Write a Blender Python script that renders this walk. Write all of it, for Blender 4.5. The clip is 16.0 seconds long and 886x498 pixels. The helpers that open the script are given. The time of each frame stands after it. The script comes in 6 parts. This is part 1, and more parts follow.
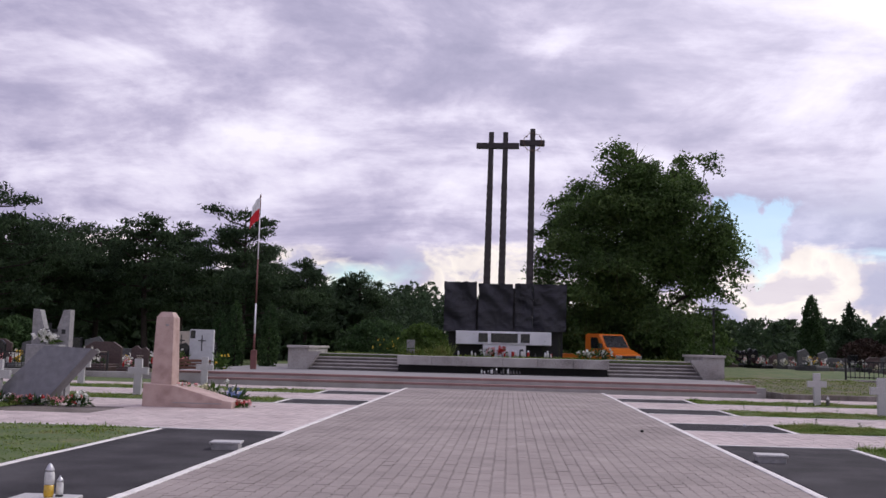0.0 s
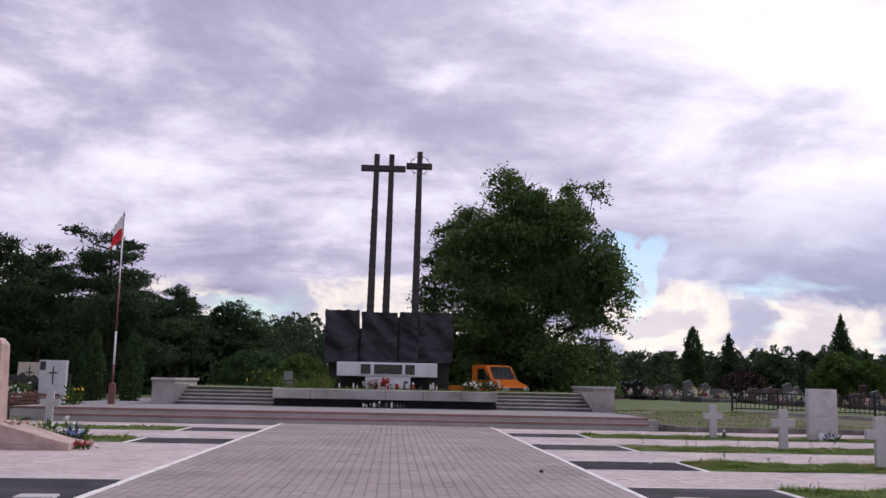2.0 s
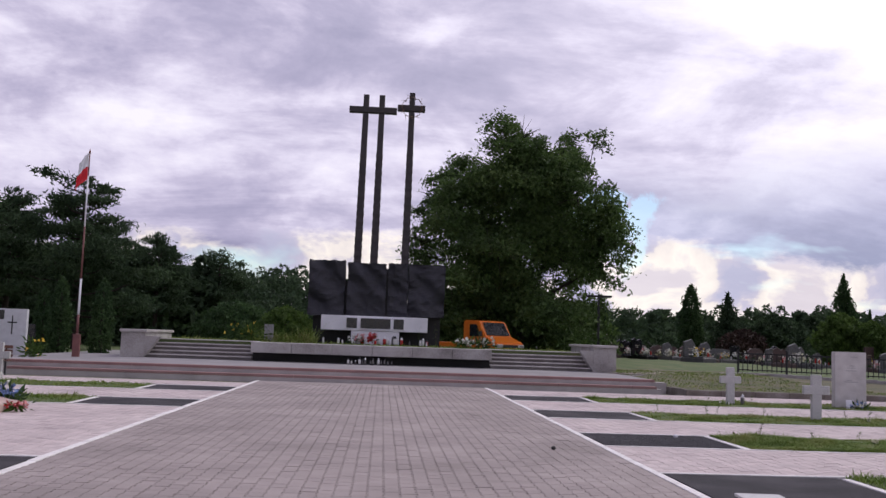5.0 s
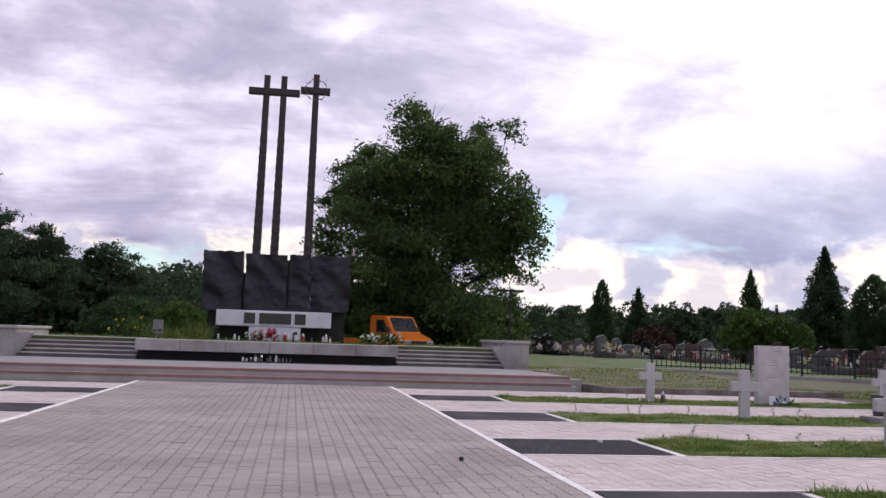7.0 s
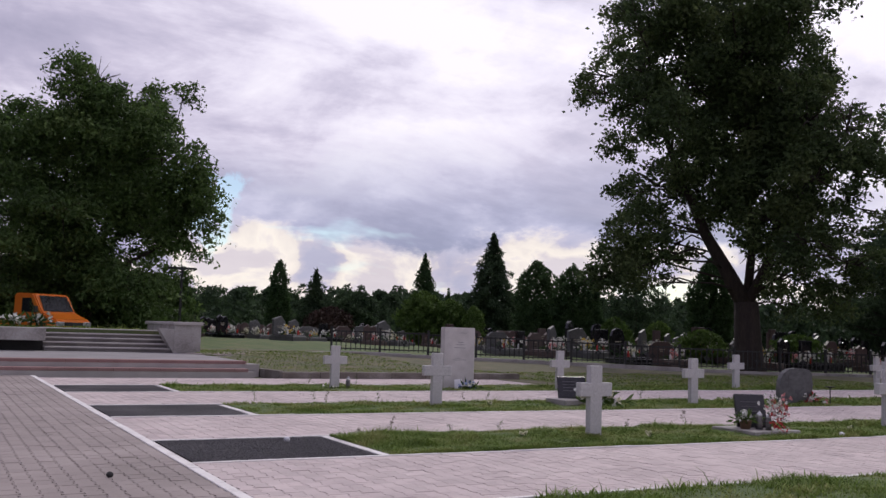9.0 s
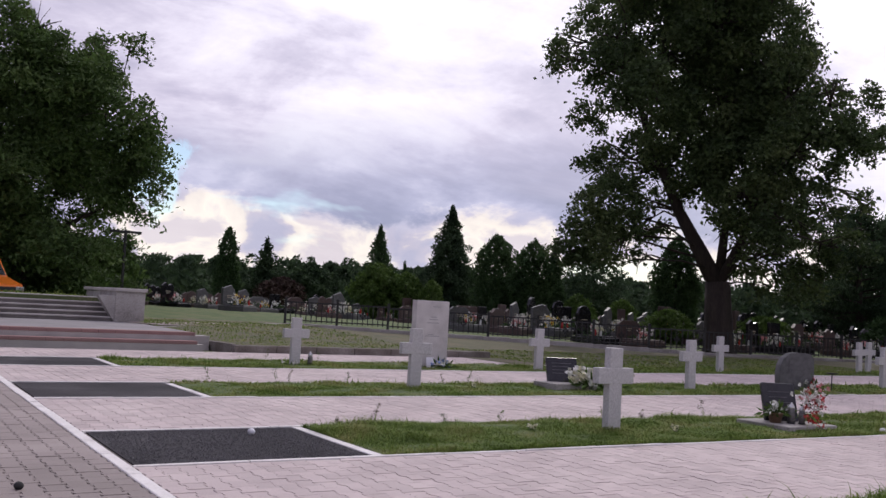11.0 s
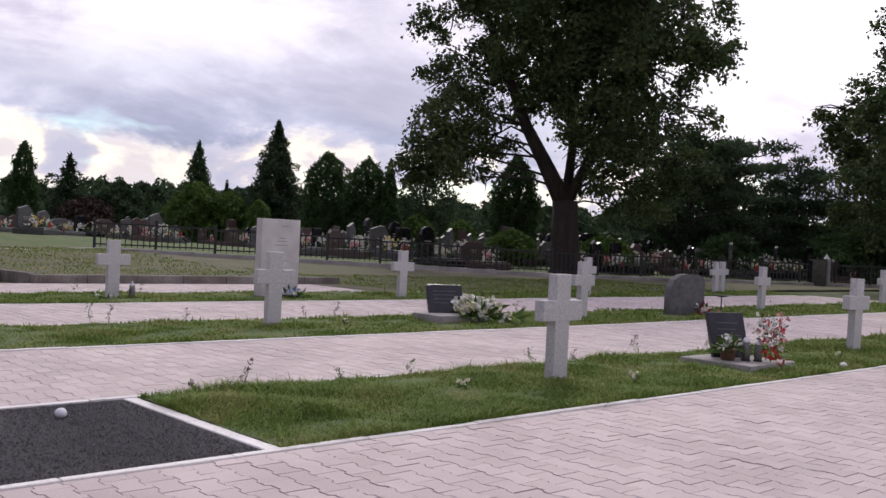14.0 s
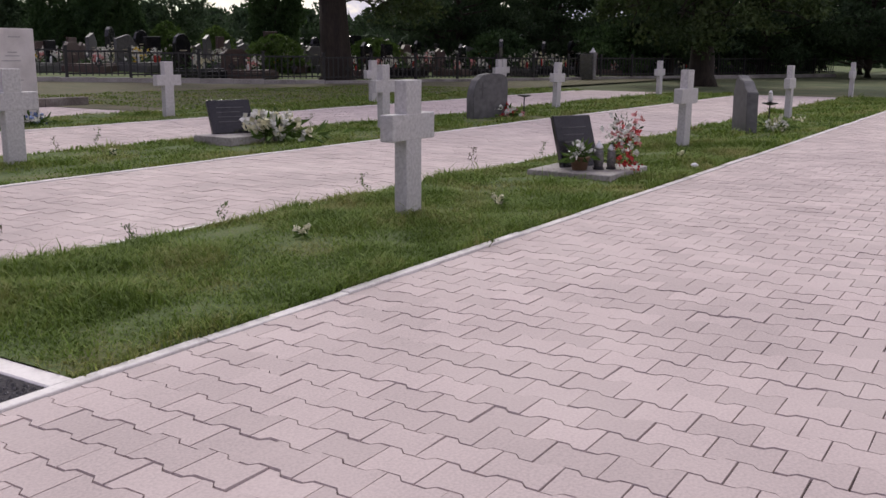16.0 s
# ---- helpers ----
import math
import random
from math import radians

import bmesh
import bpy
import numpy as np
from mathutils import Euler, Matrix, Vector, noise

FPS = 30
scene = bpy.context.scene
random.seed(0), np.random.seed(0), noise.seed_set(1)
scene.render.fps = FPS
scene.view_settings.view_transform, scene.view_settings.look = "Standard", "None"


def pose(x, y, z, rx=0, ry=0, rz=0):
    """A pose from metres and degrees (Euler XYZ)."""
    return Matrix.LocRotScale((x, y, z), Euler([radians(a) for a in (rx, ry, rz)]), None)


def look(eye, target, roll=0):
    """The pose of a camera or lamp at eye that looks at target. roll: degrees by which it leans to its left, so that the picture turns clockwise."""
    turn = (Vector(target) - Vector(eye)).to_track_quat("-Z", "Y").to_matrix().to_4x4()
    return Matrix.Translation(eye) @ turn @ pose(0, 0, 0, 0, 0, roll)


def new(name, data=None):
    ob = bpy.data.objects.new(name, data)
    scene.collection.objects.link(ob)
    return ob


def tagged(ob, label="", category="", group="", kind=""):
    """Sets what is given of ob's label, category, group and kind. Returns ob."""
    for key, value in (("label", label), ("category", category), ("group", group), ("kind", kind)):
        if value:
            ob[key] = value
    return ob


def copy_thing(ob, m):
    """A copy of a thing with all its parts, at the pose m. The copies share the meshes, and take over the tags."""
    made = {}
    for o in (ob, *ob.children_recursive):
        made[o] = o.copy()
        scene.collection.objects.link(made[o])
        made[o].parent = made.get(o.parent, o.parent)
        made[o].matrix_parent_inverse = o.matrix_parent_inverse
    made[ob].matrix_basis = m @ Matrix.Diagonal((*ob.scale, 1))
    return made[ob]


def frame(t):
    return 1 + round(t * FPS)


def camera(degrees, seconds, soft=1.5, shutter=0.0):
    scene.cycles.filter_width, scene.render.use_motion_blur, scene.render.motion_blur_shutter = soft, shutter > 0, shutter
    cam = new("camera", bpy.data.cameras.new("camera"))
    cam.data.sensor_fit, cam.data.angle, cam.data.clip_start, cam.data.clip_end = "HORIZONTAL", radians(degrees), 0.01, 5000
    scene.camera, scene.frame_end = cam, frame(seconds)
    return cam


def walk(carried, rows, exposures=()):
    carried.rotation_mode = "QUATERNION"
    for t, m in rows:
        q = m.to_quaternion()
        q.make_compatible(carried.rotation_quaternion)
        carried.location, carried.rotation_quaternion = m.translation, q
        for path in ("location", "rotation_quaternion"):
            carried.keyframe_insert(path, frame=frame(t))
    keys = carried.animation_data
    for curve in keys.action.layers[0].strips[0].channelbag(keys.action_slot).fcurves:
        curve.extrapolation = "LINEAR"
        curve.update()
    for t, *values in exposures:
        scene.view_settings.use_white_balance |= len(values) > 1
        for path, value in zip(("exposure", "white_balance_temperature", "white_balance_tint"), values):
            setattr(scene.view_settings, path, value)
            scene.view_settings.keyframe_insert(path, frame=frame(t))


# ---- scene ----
cam = camera(50.4, 16.0)
PATH = [
    (0, (-3.554, -4.076, 1.591), (-3.699, -2.092, 1.799), 1.4),
    (0.5, (-3.624, -3.517, 1.578), (-3.698, -1.53, 1.8), 1.1),
    (1, (-3.655, -2.91, 1.6), (-3.782, -0.93, 1.851), 1.6),
    (1.5, (-3.609, -2.405, 1.577), (-3.719, -0.424, 1.822), 2.0),
    (2, (-3.557, -1.734, 1.538), (-3.46, 0.243, 1.82), 1.2),
    (2.5, (-3.622, -1.303, 1.586), (-3.665, 0.669, 1.919), 2.3),
    (3, (-3.6, -1.003, 1.579), (-3.572, 0.966, 1.929), 2.6),
    (3.5, (-3.548, -0.491, 1.603), (-3.299, 1.475, 1.874), 1.6),
    (4, (-3.565, 0.057, 1.527), (-3.343, 2.022, 1.827), 2.6),
    (4.5, (-3.554, 0.609, 1.59), (-3.435, 2.596, 1.781), 2.0),
    (7, (-3.045, 3.471, 1.511), (-2.738, 5.438, 1.701), 1.8),
    (7.5, (-2.968, 3.973, 1.458), (-2.451, 5.898, 1.627), 1.9),
    (8, (-2.8, 4.546, 1.469), (-2.159, 6.435, 1.617), 1.6),
    (8.5, (-2.651, 5.151, 1.482), (-1.767, 6.936, 1.661), 1.0),
    (11, (-1.965, 8.011, 1.428), (-0.916, 9.709, 1.554), 3.1),
    (11.5, (-1.785, 8.533, 1.392), (-0.644, 10.171, 1.517), 2.2),
    (12, (-1.608, 9.091, 1.379), (-0.44, 10.713, 1.476), 2.1),
    (12.5, (-1.474, 9.551, 1.424), (-0.189, 11.083, 1.497), 1.9),
    (13, (-1.228, 10.093, 1.41), (0.116, 11.572, 1.484), 2.2),
    (13.5, (-1.04, 10.614, 1.372), (0.261, 12.133, 1.419), 2.7),
    (14, (-0.817, 11.135, 1.32), (0.546, 12.598, 1.302), 2.7),
    (14.5, (-0.55, 11.588, 1.315), (0.824, 13.035, 1.169), 3.4),
    (15, (-0.33, 12.071, 1.321), (1.241, 13.277, 1.043), 1.6),
    (15.5, (-0.069, 12.498, 1.279), (1.527, 13.645, 0.91), -0.1),
    (16, (0.243, 12.922, 1.255), (1.9, 13.965, 0.846), 0.4),
]
walk(cam, [(t, look(eye, target, roll)) for t, eye, target, roll in PATH],
     [(0, 0.1, 6500, 9), (4.5, 0.06, 6500, 9), (6.8, 0.3, 6600, 7), (7.2, 0.22, 6600, 7), (8.0, 0.0, 6650, 7), (8.5, -0.04, 6600, 8), (11, 0.08, 6600, 8),
      (13, 0.06, 6600, 6), (14, 0.26, 6750, 5), (14.5, 0.42, 6850, 4), (15, 0.46, 6800, 4), (16, 0.24, 6950, 5)])

# world: broken cloud over a pale sky, veiled sun ahead and to the right
SUN_EL, SUN_AZ = 43.0, 46.0          # degrees above the horizon; degrees right of +y
world = bpy.data.worlds.new("sky")
scene.world = world
world.use_nodes = True
wt = world.node_tree
wt.nodes.clear()


def wn(kind, **values):
    n = wt.nodes.new(kind)
    for k, v in values.items():
        n.inputs[k].default_value = v
    return n


def wmath(op, a, b=None, clamp=False):
    n = wt.nodes.new("ShaderNodeMath")
    n.operation, n.use_clamp = op, clamp
    for i, v in enumerate((a, b)):
        if v is None:
            continue
        if isinstance(v, (int, float)):
            n.inputs[i].default_value = v
        else:
            wt.links.new(v, n.inputs[i])
    return n.outputs[0]


def wramp(fac, stops):
    n = wt.nodes.new("ShaderNodeValToRGB")
    while len(n.color_ramp.elements) < len(stops):
        n.color_ramp.elements.new(0.5)
    for e, (p, c) in zip(n.color_ramp.elements, stops):
        e.position = p
        e.color = (*c, 1) if len(c) == 3 else c
    wt.links.new(fac, n.inputs[0])
    return n.outputs[0]


def wmix(fac, a, b, blend="MIX"):
    n = wt.nodes.new("ShaderNodeMix")
    n.data_type, n.blend_type = "RGBA", blend
    for v, i in ((fac, 0), (a, 6), (b, 7)):
        if isinstance(v, (int, float)):
            n.inputs[i].default_value = v
        elif isinstance(v, tuple):
            n.inputs[i].default_value = (*v, 1)
        else:
            wt.links.new(v, n.inputs[i])
    return n.outputs[2]


tex = wt.nodes.new("ShaderNodeTexCoord")
sep = wt.nodes.new("ShaderNodeSeparateXYZ")
wt.links.new(tex.outputs["Generated"], sep.inputs[0])
up = wmath("MAXIMUM", sep.outputs[2], 0.0)
flat = wmath("ADD", up, 0.2)
comb = wt.nodes.new("ShaderNodeCombineXYZ")
wt.links.new(wmath("DIVIDE", sep.outputs[0], flat), comb.inputs[0])
wt.links.new(wmath("DIVIDE", sep.outputs[1], flat), comb.inputs[1])


def cloud(scale, detail, rough, distort, shift, stretch=(1.0, 1.0, 1.0), turn=0.0, source=None):
    m = wt.nodes.new("ShaderNodeMapping")
    m.inputs["Location"].default_value = shift
    m.inputs["Rotation"].default_value = (0, 0, radians(turn))
    m.inputs["Scale"].default_value = stretch
    wt.links.new(source or comb.outputs[0], m.inputs[0])
    n = wn("ShaderNodeTexNoise", Scale=scale, Detail=detail, Roughness=rough, Distortion=distort)
    wt.links.new(m.outputs[0], n.inputs["Vector"])
    return n.outputs[0]


# broad sheets, wind-drawn streaks across them, and ragged puffs lower down
big = cloud(1.0, 6.0, 0.52, 0.35, (3.1, 1.2, 0.0))
streak = cloud(1.5, 10.0, 0.62, 0.5, (0.4, 7.7, 2.0), (0.8, 1.35, 1.0), -14.0)
puff = cloud(5.2, 12.0, 0.6, 0.25, (0.0, 0.0, 0.0), (1.0, 1.0, 2.2), 0.0, tex.outputs["Generated"])
body = wmath("ADD", wmath("ADD", wmath("MULTIPLY", big, 0.26), wmath("MULTIPLY", streak, 0.3)), wmath("MULTIPLY", puff, 0.44))
# thicker cloud to the west and overhead
body = wmath("ADD", body, wmath("ADD", wmath("MULTIPLY", sep.outputs[0], -0.075), wmath("MULTIPLY", up, 0.03)))
tone = wramp(body, [(0.4, (0.98, 0.93, 1.06)), (0.46, (0.78, 0.725, 0.91)), (0.5, (0.59, 0.54, 0.73)), (0.54, (0.45, 0.415, 0.6)), (0.6, (0.34, 0.32, 0.49))])
# the veil brightens round the hidden sun
sd = Vector((math.sin(radians(SUN_AZ)) * math.cos(radians(SUN_EL)), math.cos(radians(SUN_AZ)) * math.cos(radians(SUN_EL)), math.sin(radians(SUN_EL))))
dot = wt.nodes.new("ShaderNodeVectorMath")
dot.operation = "DOT_PRODUCT"
wt.links.new(tex.outputs["Generated"], dot.inputs[0])
dot.inputs[1].default_value = sd
glow = wmath("POWER", wmath("MAXIMUM", dot.outputs["Value"], 0.0), 4.0)
tone = wmix(wmath("MULTIPLY", glow, 0.45, True), tone, (1.04, 1.01, 1.12))
lift = wt.nodes.new("ShaderNodeVectorMath")
lift.operation = "SCALE"
wt.links.new(tone, lift.inputs[0])
wt.links.new(wmath("ADD", wmath("MULTIPLY", glow, 0.22), 1.0), lift.inputs["Scale"])
tone = lift.outputs[0]
# a slate-blue bank with a flat base to the east, and heaped cream cloud below it
heap = wn("ShaderNodeTexNoise", Scale=19.0, Detail=10.0, Roughness=0.55, Distortion=0.25)
wt.links.new(tex.outputs["Generated"], heap.inputs["Vector"])
wavy = wmath("ADD", sep.outputs[2], wmath("MULTIPLY", wmath("SUBTRACT", puff, 0.5), 0.16))
bank = wramp(wavy, [(0.085, (0, 0, 0)), (0.1, (1, 1, 1)), (0.135, (0.8, 0.8, 0.8)), (0.2, (0, 0, 0))])
east = wramp(sep.outputs[0], [(0.1, (0, 0, 0)), (0.24, (1, 1, 1)), (0.72, (1, 1, 1)), (0.85, (0, 0, 0))])
tone = wmix(wmath("MULTIPLY", wmath("MULTIPLY", bank, east), 0.85), tone, wramp(puff, [(0.4, (0.62, 0.62, 0.84)), (0.5, (0.42, 0.44, 0.65)), (0.6, (0.31, 0.34, 0.52))]))
low = wramp(wavy, [(0.0, (1, 1, 1)), (0.085, (1, 1, 1)), (0.1, (0, 0, 0))])
lump = cloud(11.0, 9.0, 0.5, 0.3, (2.0, 5.0, 1.0), (1.0, 1.0, 1.6), 0.0, tex.outputs["Generated"])
heaped = wramp(lump, [(0.4, (0.5, 0.5, 0.68)), (0.455, (0.62, 0.58, 0.72)), (0.485, (0.95, 0.86, 0.82)), (0.56, (1.12, 1.02, 0.93)), (0.62, (0.8, 0.72, 0.78))])
tone = wmix(wmath("MULTIPLY", low, 0.85), tone, heaped)
sky = wt.nodes.new("ShaderNodeTexSky")
sky.sky_type, sky.sun_disc = "NISHITA", False
sky.ozone_density, sky.air_density, sky.dust_density = 3.0, 1.0, 0.5
sky.sun_elevation, sky.sun_rotation = radians(SUN_EL), radians(SUN_AZ)
gap = wramp(cloud(0.9, 5.0, 0.5, 0.4, (8.3, 2.6, 5.0)), [(0.32, (0, 0, 0)), (0.40, (1, 1, 1))])
# one ragged hole of blue low over the broad tree
hole = wt.nodes.new("ShaderNodeVectorMath")
hole.operation = "DISTANCE"
wt.links.new(tex.outputs["Generated"], hole.inputs[0])
hole.inputs[1].default_value = Vector((math.sin(radians(14.8)), math.cos(radians(14.8)), 0.125)).normalized()
ragged = wmath("ADD", hole.outputs["Value"], wmath("MULTIPLY", wmath("SUBTRACT", heap.outputs[0], 0.5), 0.22))
gap = wmath("MINIMUM", gap, wramp(ragged, [(0.02, (0.25, 0.25, 0.25)), (0.034, (1, 1, 1))]))
bg_sky = wn("ShaderNodeBackground", Strength=0.12)
wt.links.new(sky.outputs[0], bg_sky.inputs["Color"])
bg_cloud = wn("ShaderNodeBackground", Strength=0.95)
wt.links.new(tone, bg_cloud.inputs["Color"])
# an overcast sky is brighter overhead
wt.links.new(wmath("MULTIPLY", wmath("ADD", wmath("MULTIPLY", wmath("MAXIMUM", wmath("SUBTRACT", up, 0.5), 0.0), 0.5), 1.0), 0.93), bg_cloud.inputs["Strength"])
mixsh = wt.nodes.new("ShaderNodeMixShader")
wt.links.new(gap, mixsh.inputs[0])
wt.links.new(bg_sky.outputs[0], mixsh.inputs[1])
wt.links.new(bg_cloud.outputs[0], mixsh.inputs[2])
wout = wt.nodes.new("ShaderNodeOutputWorld")
wt.links.new(mixsh.outputs[0], wout.inputs[0])

sun_data = bpy.data.lights.new("sun", "SUN")
sun_data.energy, sun_data.angle, sun_data.color = 1.2, radians(14), (1.0, 0.95, 0.9)
sun = new("sun", sun_data)
sun.matrix_world = look(sd * 100, (0, 0, 0))
scene.view_settings.exposure = 0.0

# ---------------------------------------------------------------- materials
def material(name, colours, scale=6.0, rough=0.8, bump=0.15, fine=60.0, metal=0.0, per_piece=0.0, dist=0.01, spec=0.5, stretch=(1, 1, 1), island=0.0, through_light=0.0):
    """colours: two or three tones, blended by a broad noise and a fine grain."""
    m = bpy.data.materials.new(name)
    m.use_nodes = True
    nt = m.node_tree
    b = nt.nodes["Principled BSDF"]
    b.inputs["Metallic"].default_value = metal
    b.inputs["Specular IOR Level"].default_value = spec
    co = nt.nodes.new("ShaderNodeTexCoord")
    geo = nt.nodes.new("ShaderNodeNewGeometry")
    mp = nt.nodes.new("ShaderNodeMapping")
    mp.inputs["Scale"].default_value = stretch
    nt.links.new(geo.outputs["Position"], mp.inputs[0])
    a = nt.nodes.new("ShaderNodeTexNoise")
    a.inputs["Scale"].default_value, a.inputs["Detail"].default_value = scale, 5
    g = nt.nodes.new("ShaderNodeTexNoise")
    g.inputs["Scale"].default_value, g.inputs["Detail"].default_value = fine, 3
    for n in (a, g):
        nt.links.new(mp.outputs[0], n.inputs["Vector"])
    mix = nt.nodes.new("ShaderNodeMath")
    mix.operation = "MULTIPLY_ADD"
    nt.links.new(g.outputs[0], mix.inputs[0])
    mix.inputs[1].default_value = 0.4
    add = nt.nodes.new("ShaderNodeMath")
    add.operation = "MULTIPLY"
    nt.links.new(a.outputs[0], add.inputs[0])
    add.inputs[1].default_value = 0.6
    nt.links.new(add.outputs[0], mix.inputs[2])
    ramp = nt.nodes.new("ShaderNodeValToRGB")
    while len(ramp.color_ramp.elements) < len(colours):
        ramp.color_ramp.elements.new(0.5)
    k = len(colours) - 1
    for i, (e, c) in enumerate(zip(ramp.color_ramp.elements, colours)):
        e.position = 0.36 + 0.28 * i / k
        e.color = (*c, 1)
    nt.links.new(mix.outputs[0], ramp.inputs[0])
    out = ramp.outputs[0]
    if per_piece or island:
        src = geo.outputs["Random Per Island"] if island else nt.nodes.new("ShaderNodeObjectInfo").outputs["Random"]
        amount = island or per_piece
        mr = nt.nodes.new("ShaderNodeMapRange")
        mr.inputs["To Min"].default_value, mr.inputs["To Max"].default_value = 1 - amount, 1 + amount
        nt.links.new(src, mr.inputs[0])
        mul = nt.nodes.new("ShaderNodeVectorMath")
        mul.operation = "SCALE"
        nt.links.new(out, mul.inputs[0])
        nt.links.new(mr.outputs[0], mul.inputs["Scale"])
        out = mul.outputs[0]
    nt.links.new(out, b.inputs["Base Color"])
    rr = nt.nodes.new("ShaderNodeMapRange")
    rr.inputs["To Min"].default_value, rr.inputs["To Max"].default_value = max(0.02, rough - 0.1), min(1, rough + 0.1)
    nt.links.new(a.outputs[0], rr.inputs[0])
    nt.links.new(rr.outputs[0], b.inputs["Roughness"])
    if bump:
        bp = nt.nodes.new("ShaderNodeBump")
        bp.inputs["Strength"].default_value, bp.inputs["Distance"].default_value = bump, dist
        nt.links.new(mix.outputs[0], bp.inputs["Height"])
        nt.links.new(bp.outputs[0], b.inputs["Normal"])
    if through_light:
        tl = nt.nodes.new("ShaderNodeBsdfTranslucent")
        nt.links.new(out, tl.inputs["Color"])
        ms = nt.nodes.new("ShaderNodeMixShader")
        ms.inputs[0].default_value = through_light
        nt.links.new(b.outputs[0], ms.inputs[1])
        nt.links.new(tl.outputs[0], ms.inputs[2])
        nt.links.new(ms.outputs[0], nt.nodes["Material Output"].inputs["Surface"])
    return m


M = {}
M["soil"] = material("meadow_soil", [(0.04, 0.055, 0.02), (0.075, 0.1, 0.035), (0.15, 0.14, 0.075)], 0.35, 0.95, 0.6, 14, dist=0.05)
M["lawn"] = material("mown_lawn", [(0.05, 0.082, 0.02), (0.08, 0.122, 0.03), (0.14, 0.14, 0.062)], 1.3, 0.95, 0.7, 40, dist=0.03)
M["blade"] = material("grass_blade", [(0.09, 0.15, 0.022), (0.155, 0.23, 0.044), (0.28, 0.27, 0.1)], 1.2, 0.7, 0, 25, island=0.3, spec=0.25, through_light=0.3)
M["paver_dark"] = material("taupe_concrete_paver", [(0.23, 0.195, 0.18), (0.3, 0.255, 0.238), (0.36, 0.31, 0.29)], 0.55, 0.85, 0.25, 90, island=0.07, dist=0.004)
M["paver_pale"] = material("pale_pink_concrete_paver", [(0.41, 0.345, 0.335), (0.51, 0.43, 0.415), (0.57, 0.495, 0.47)], 0.7, 0.85, 0.25, 90, island=0.1, dist=0.004)
M["paver_pale_one"] = material("pale_pink_paver_single", [(0.41, 0.345, 0.335), (0.51, 0.43, 0.415), (0.57, 0.495, 0.47)], 0.7, 0.85, 0.15, 90, per_piece=0.09, dist=0.004)
M["joint_dark"] = material("dark_joint_sand", [(0.05, 0.045, 0.04), (0.09, 0.08, 0.07)], 3, 0.95, 0.3, 120)
M["worn_lawn"] = material("worn_lawn", [(0.07, 0.075, 0.032), (0.1, 0.096, 0.047), (0.15, 0.128, 0.075)], 0.8, 0.95, 0.6, 30, dist=0.03)
M["joint_pale"] = material("joint_sand", [(0.045, 0.037, 0.032), (0.1, 0.085, 0.07), (0.26, 0.22, 0.2)], 0.6, 0.95, 0.3, 120)
M["kerb"] = material("white_concrete_kerb", [(0.58, 0.55, 0.52), (0.74, 0.71, 0.68), (0.82, 0.79, 0.76)], 2.5, 0.8, 0.3, 45)
M["asphalt"] = material("dark_basalt_chippings", [(0.026, 0.025, 0.028), (0.052, 0.049, 0.053), (0.09, 0.086, 0.09)], 0.9, 0.95, 0.8, 70, dist=0.02, spec=0.15)
M["granite"] = material("light_grey_granite", [(0.37, 0.36, 0.355), (0.47, 0.46, 0.455), (0.57, 0.56, 0.555)], 38, 0.6, 0.15, 190, dist=0.003)
M["concrete"] = material("weathered_concrete", [(0.2, 0.185, 0.17), (0.34, 0.32, 0.3), (0.44, 0.42, 0.4)], 1.1, 0.9, 0.3, 30)
M["red_paver"] = material("red_concrete_paver", [(0.24, 0.14, 0.13), (0.32, 0.195, 0.18)], 1.5, 0.85, 0.3, 60)
M["grey_paver"] = material("grey_concrete_paver", [(0.2, 0.19, 0.19), (0.3, 0.285, 0.285)], 0.8, 0.85, 0.3, 60)
M["black_relief"] = material("dark_cast_relief", [(0.012, 0.012, 0.017), (0.024, 0.024, 0.033)], 1.2, 0.6, 0.25, 14, dist=0.03)
# dark stone tone, also the platform recess's shade put into colour
M["dark_void"] = material("dark_stone_and_recess_shade", [(0.012, 0.012, 0.012), (0.03, 0.028, 0.028)], 2, 0.8, 0.3, 30)
M["cross_steel"] = material("dark_brown_riveted_steel", [(0.02, 0.016, 0.016), (0.045, 0.036, 0.036)], 2.2, 0.6, 0.5, 9, metal=0.0, dist=0.03)
M["white_paint"] = material("white_plaster", [(0.66, 0.66, 0.68), (0.8, 0.8, 0.82)], 1.4, 0.7, 0.2, 40)
M["black_gloss"] = material("polished_black_granite", [(0.008, 0.008, 0.01), (0.02, 0.02, 0.023)], 5, 0.15, 0.0, 120)
M["bark"] = material("dark_bark", [(0.02, 0.015, 0.012), (0.05, 0.038, 0.03)], 3, 0.95, 0.8, 16, dist=0.06, stretch=(1, 1, 0.25))
M["leaf"] = material("broad_leaf", [(0.041, 0.072, 0.02), (0.075, 0.131, 0.035), (0.131, 0.189, 0.058)], 0.5, 0.6, 0, 6, island=0.35, spec=0.3, through_light=0.3)
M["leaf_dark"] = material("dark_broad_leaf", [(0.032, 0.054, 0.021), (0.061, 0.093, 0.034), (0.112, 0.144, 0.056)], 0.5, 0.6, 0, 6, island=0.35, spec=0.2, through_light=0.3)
M["pine"] = material("pine_needle", [(0.028, 0.051, 0.027), (0.063, 0.099, 0.045)], 0.5, 0.75, 0, 6, island=0.35, spec=0.2, through_light=0.3)
M["thuja"] = material("thuja_foliage", [(0.028, 0.06, 0.024), (0.068, 0.117, 0.041)], 0.5, 0.75, 0, 6, island=0.35, spec=0.2, through_light=0.3)
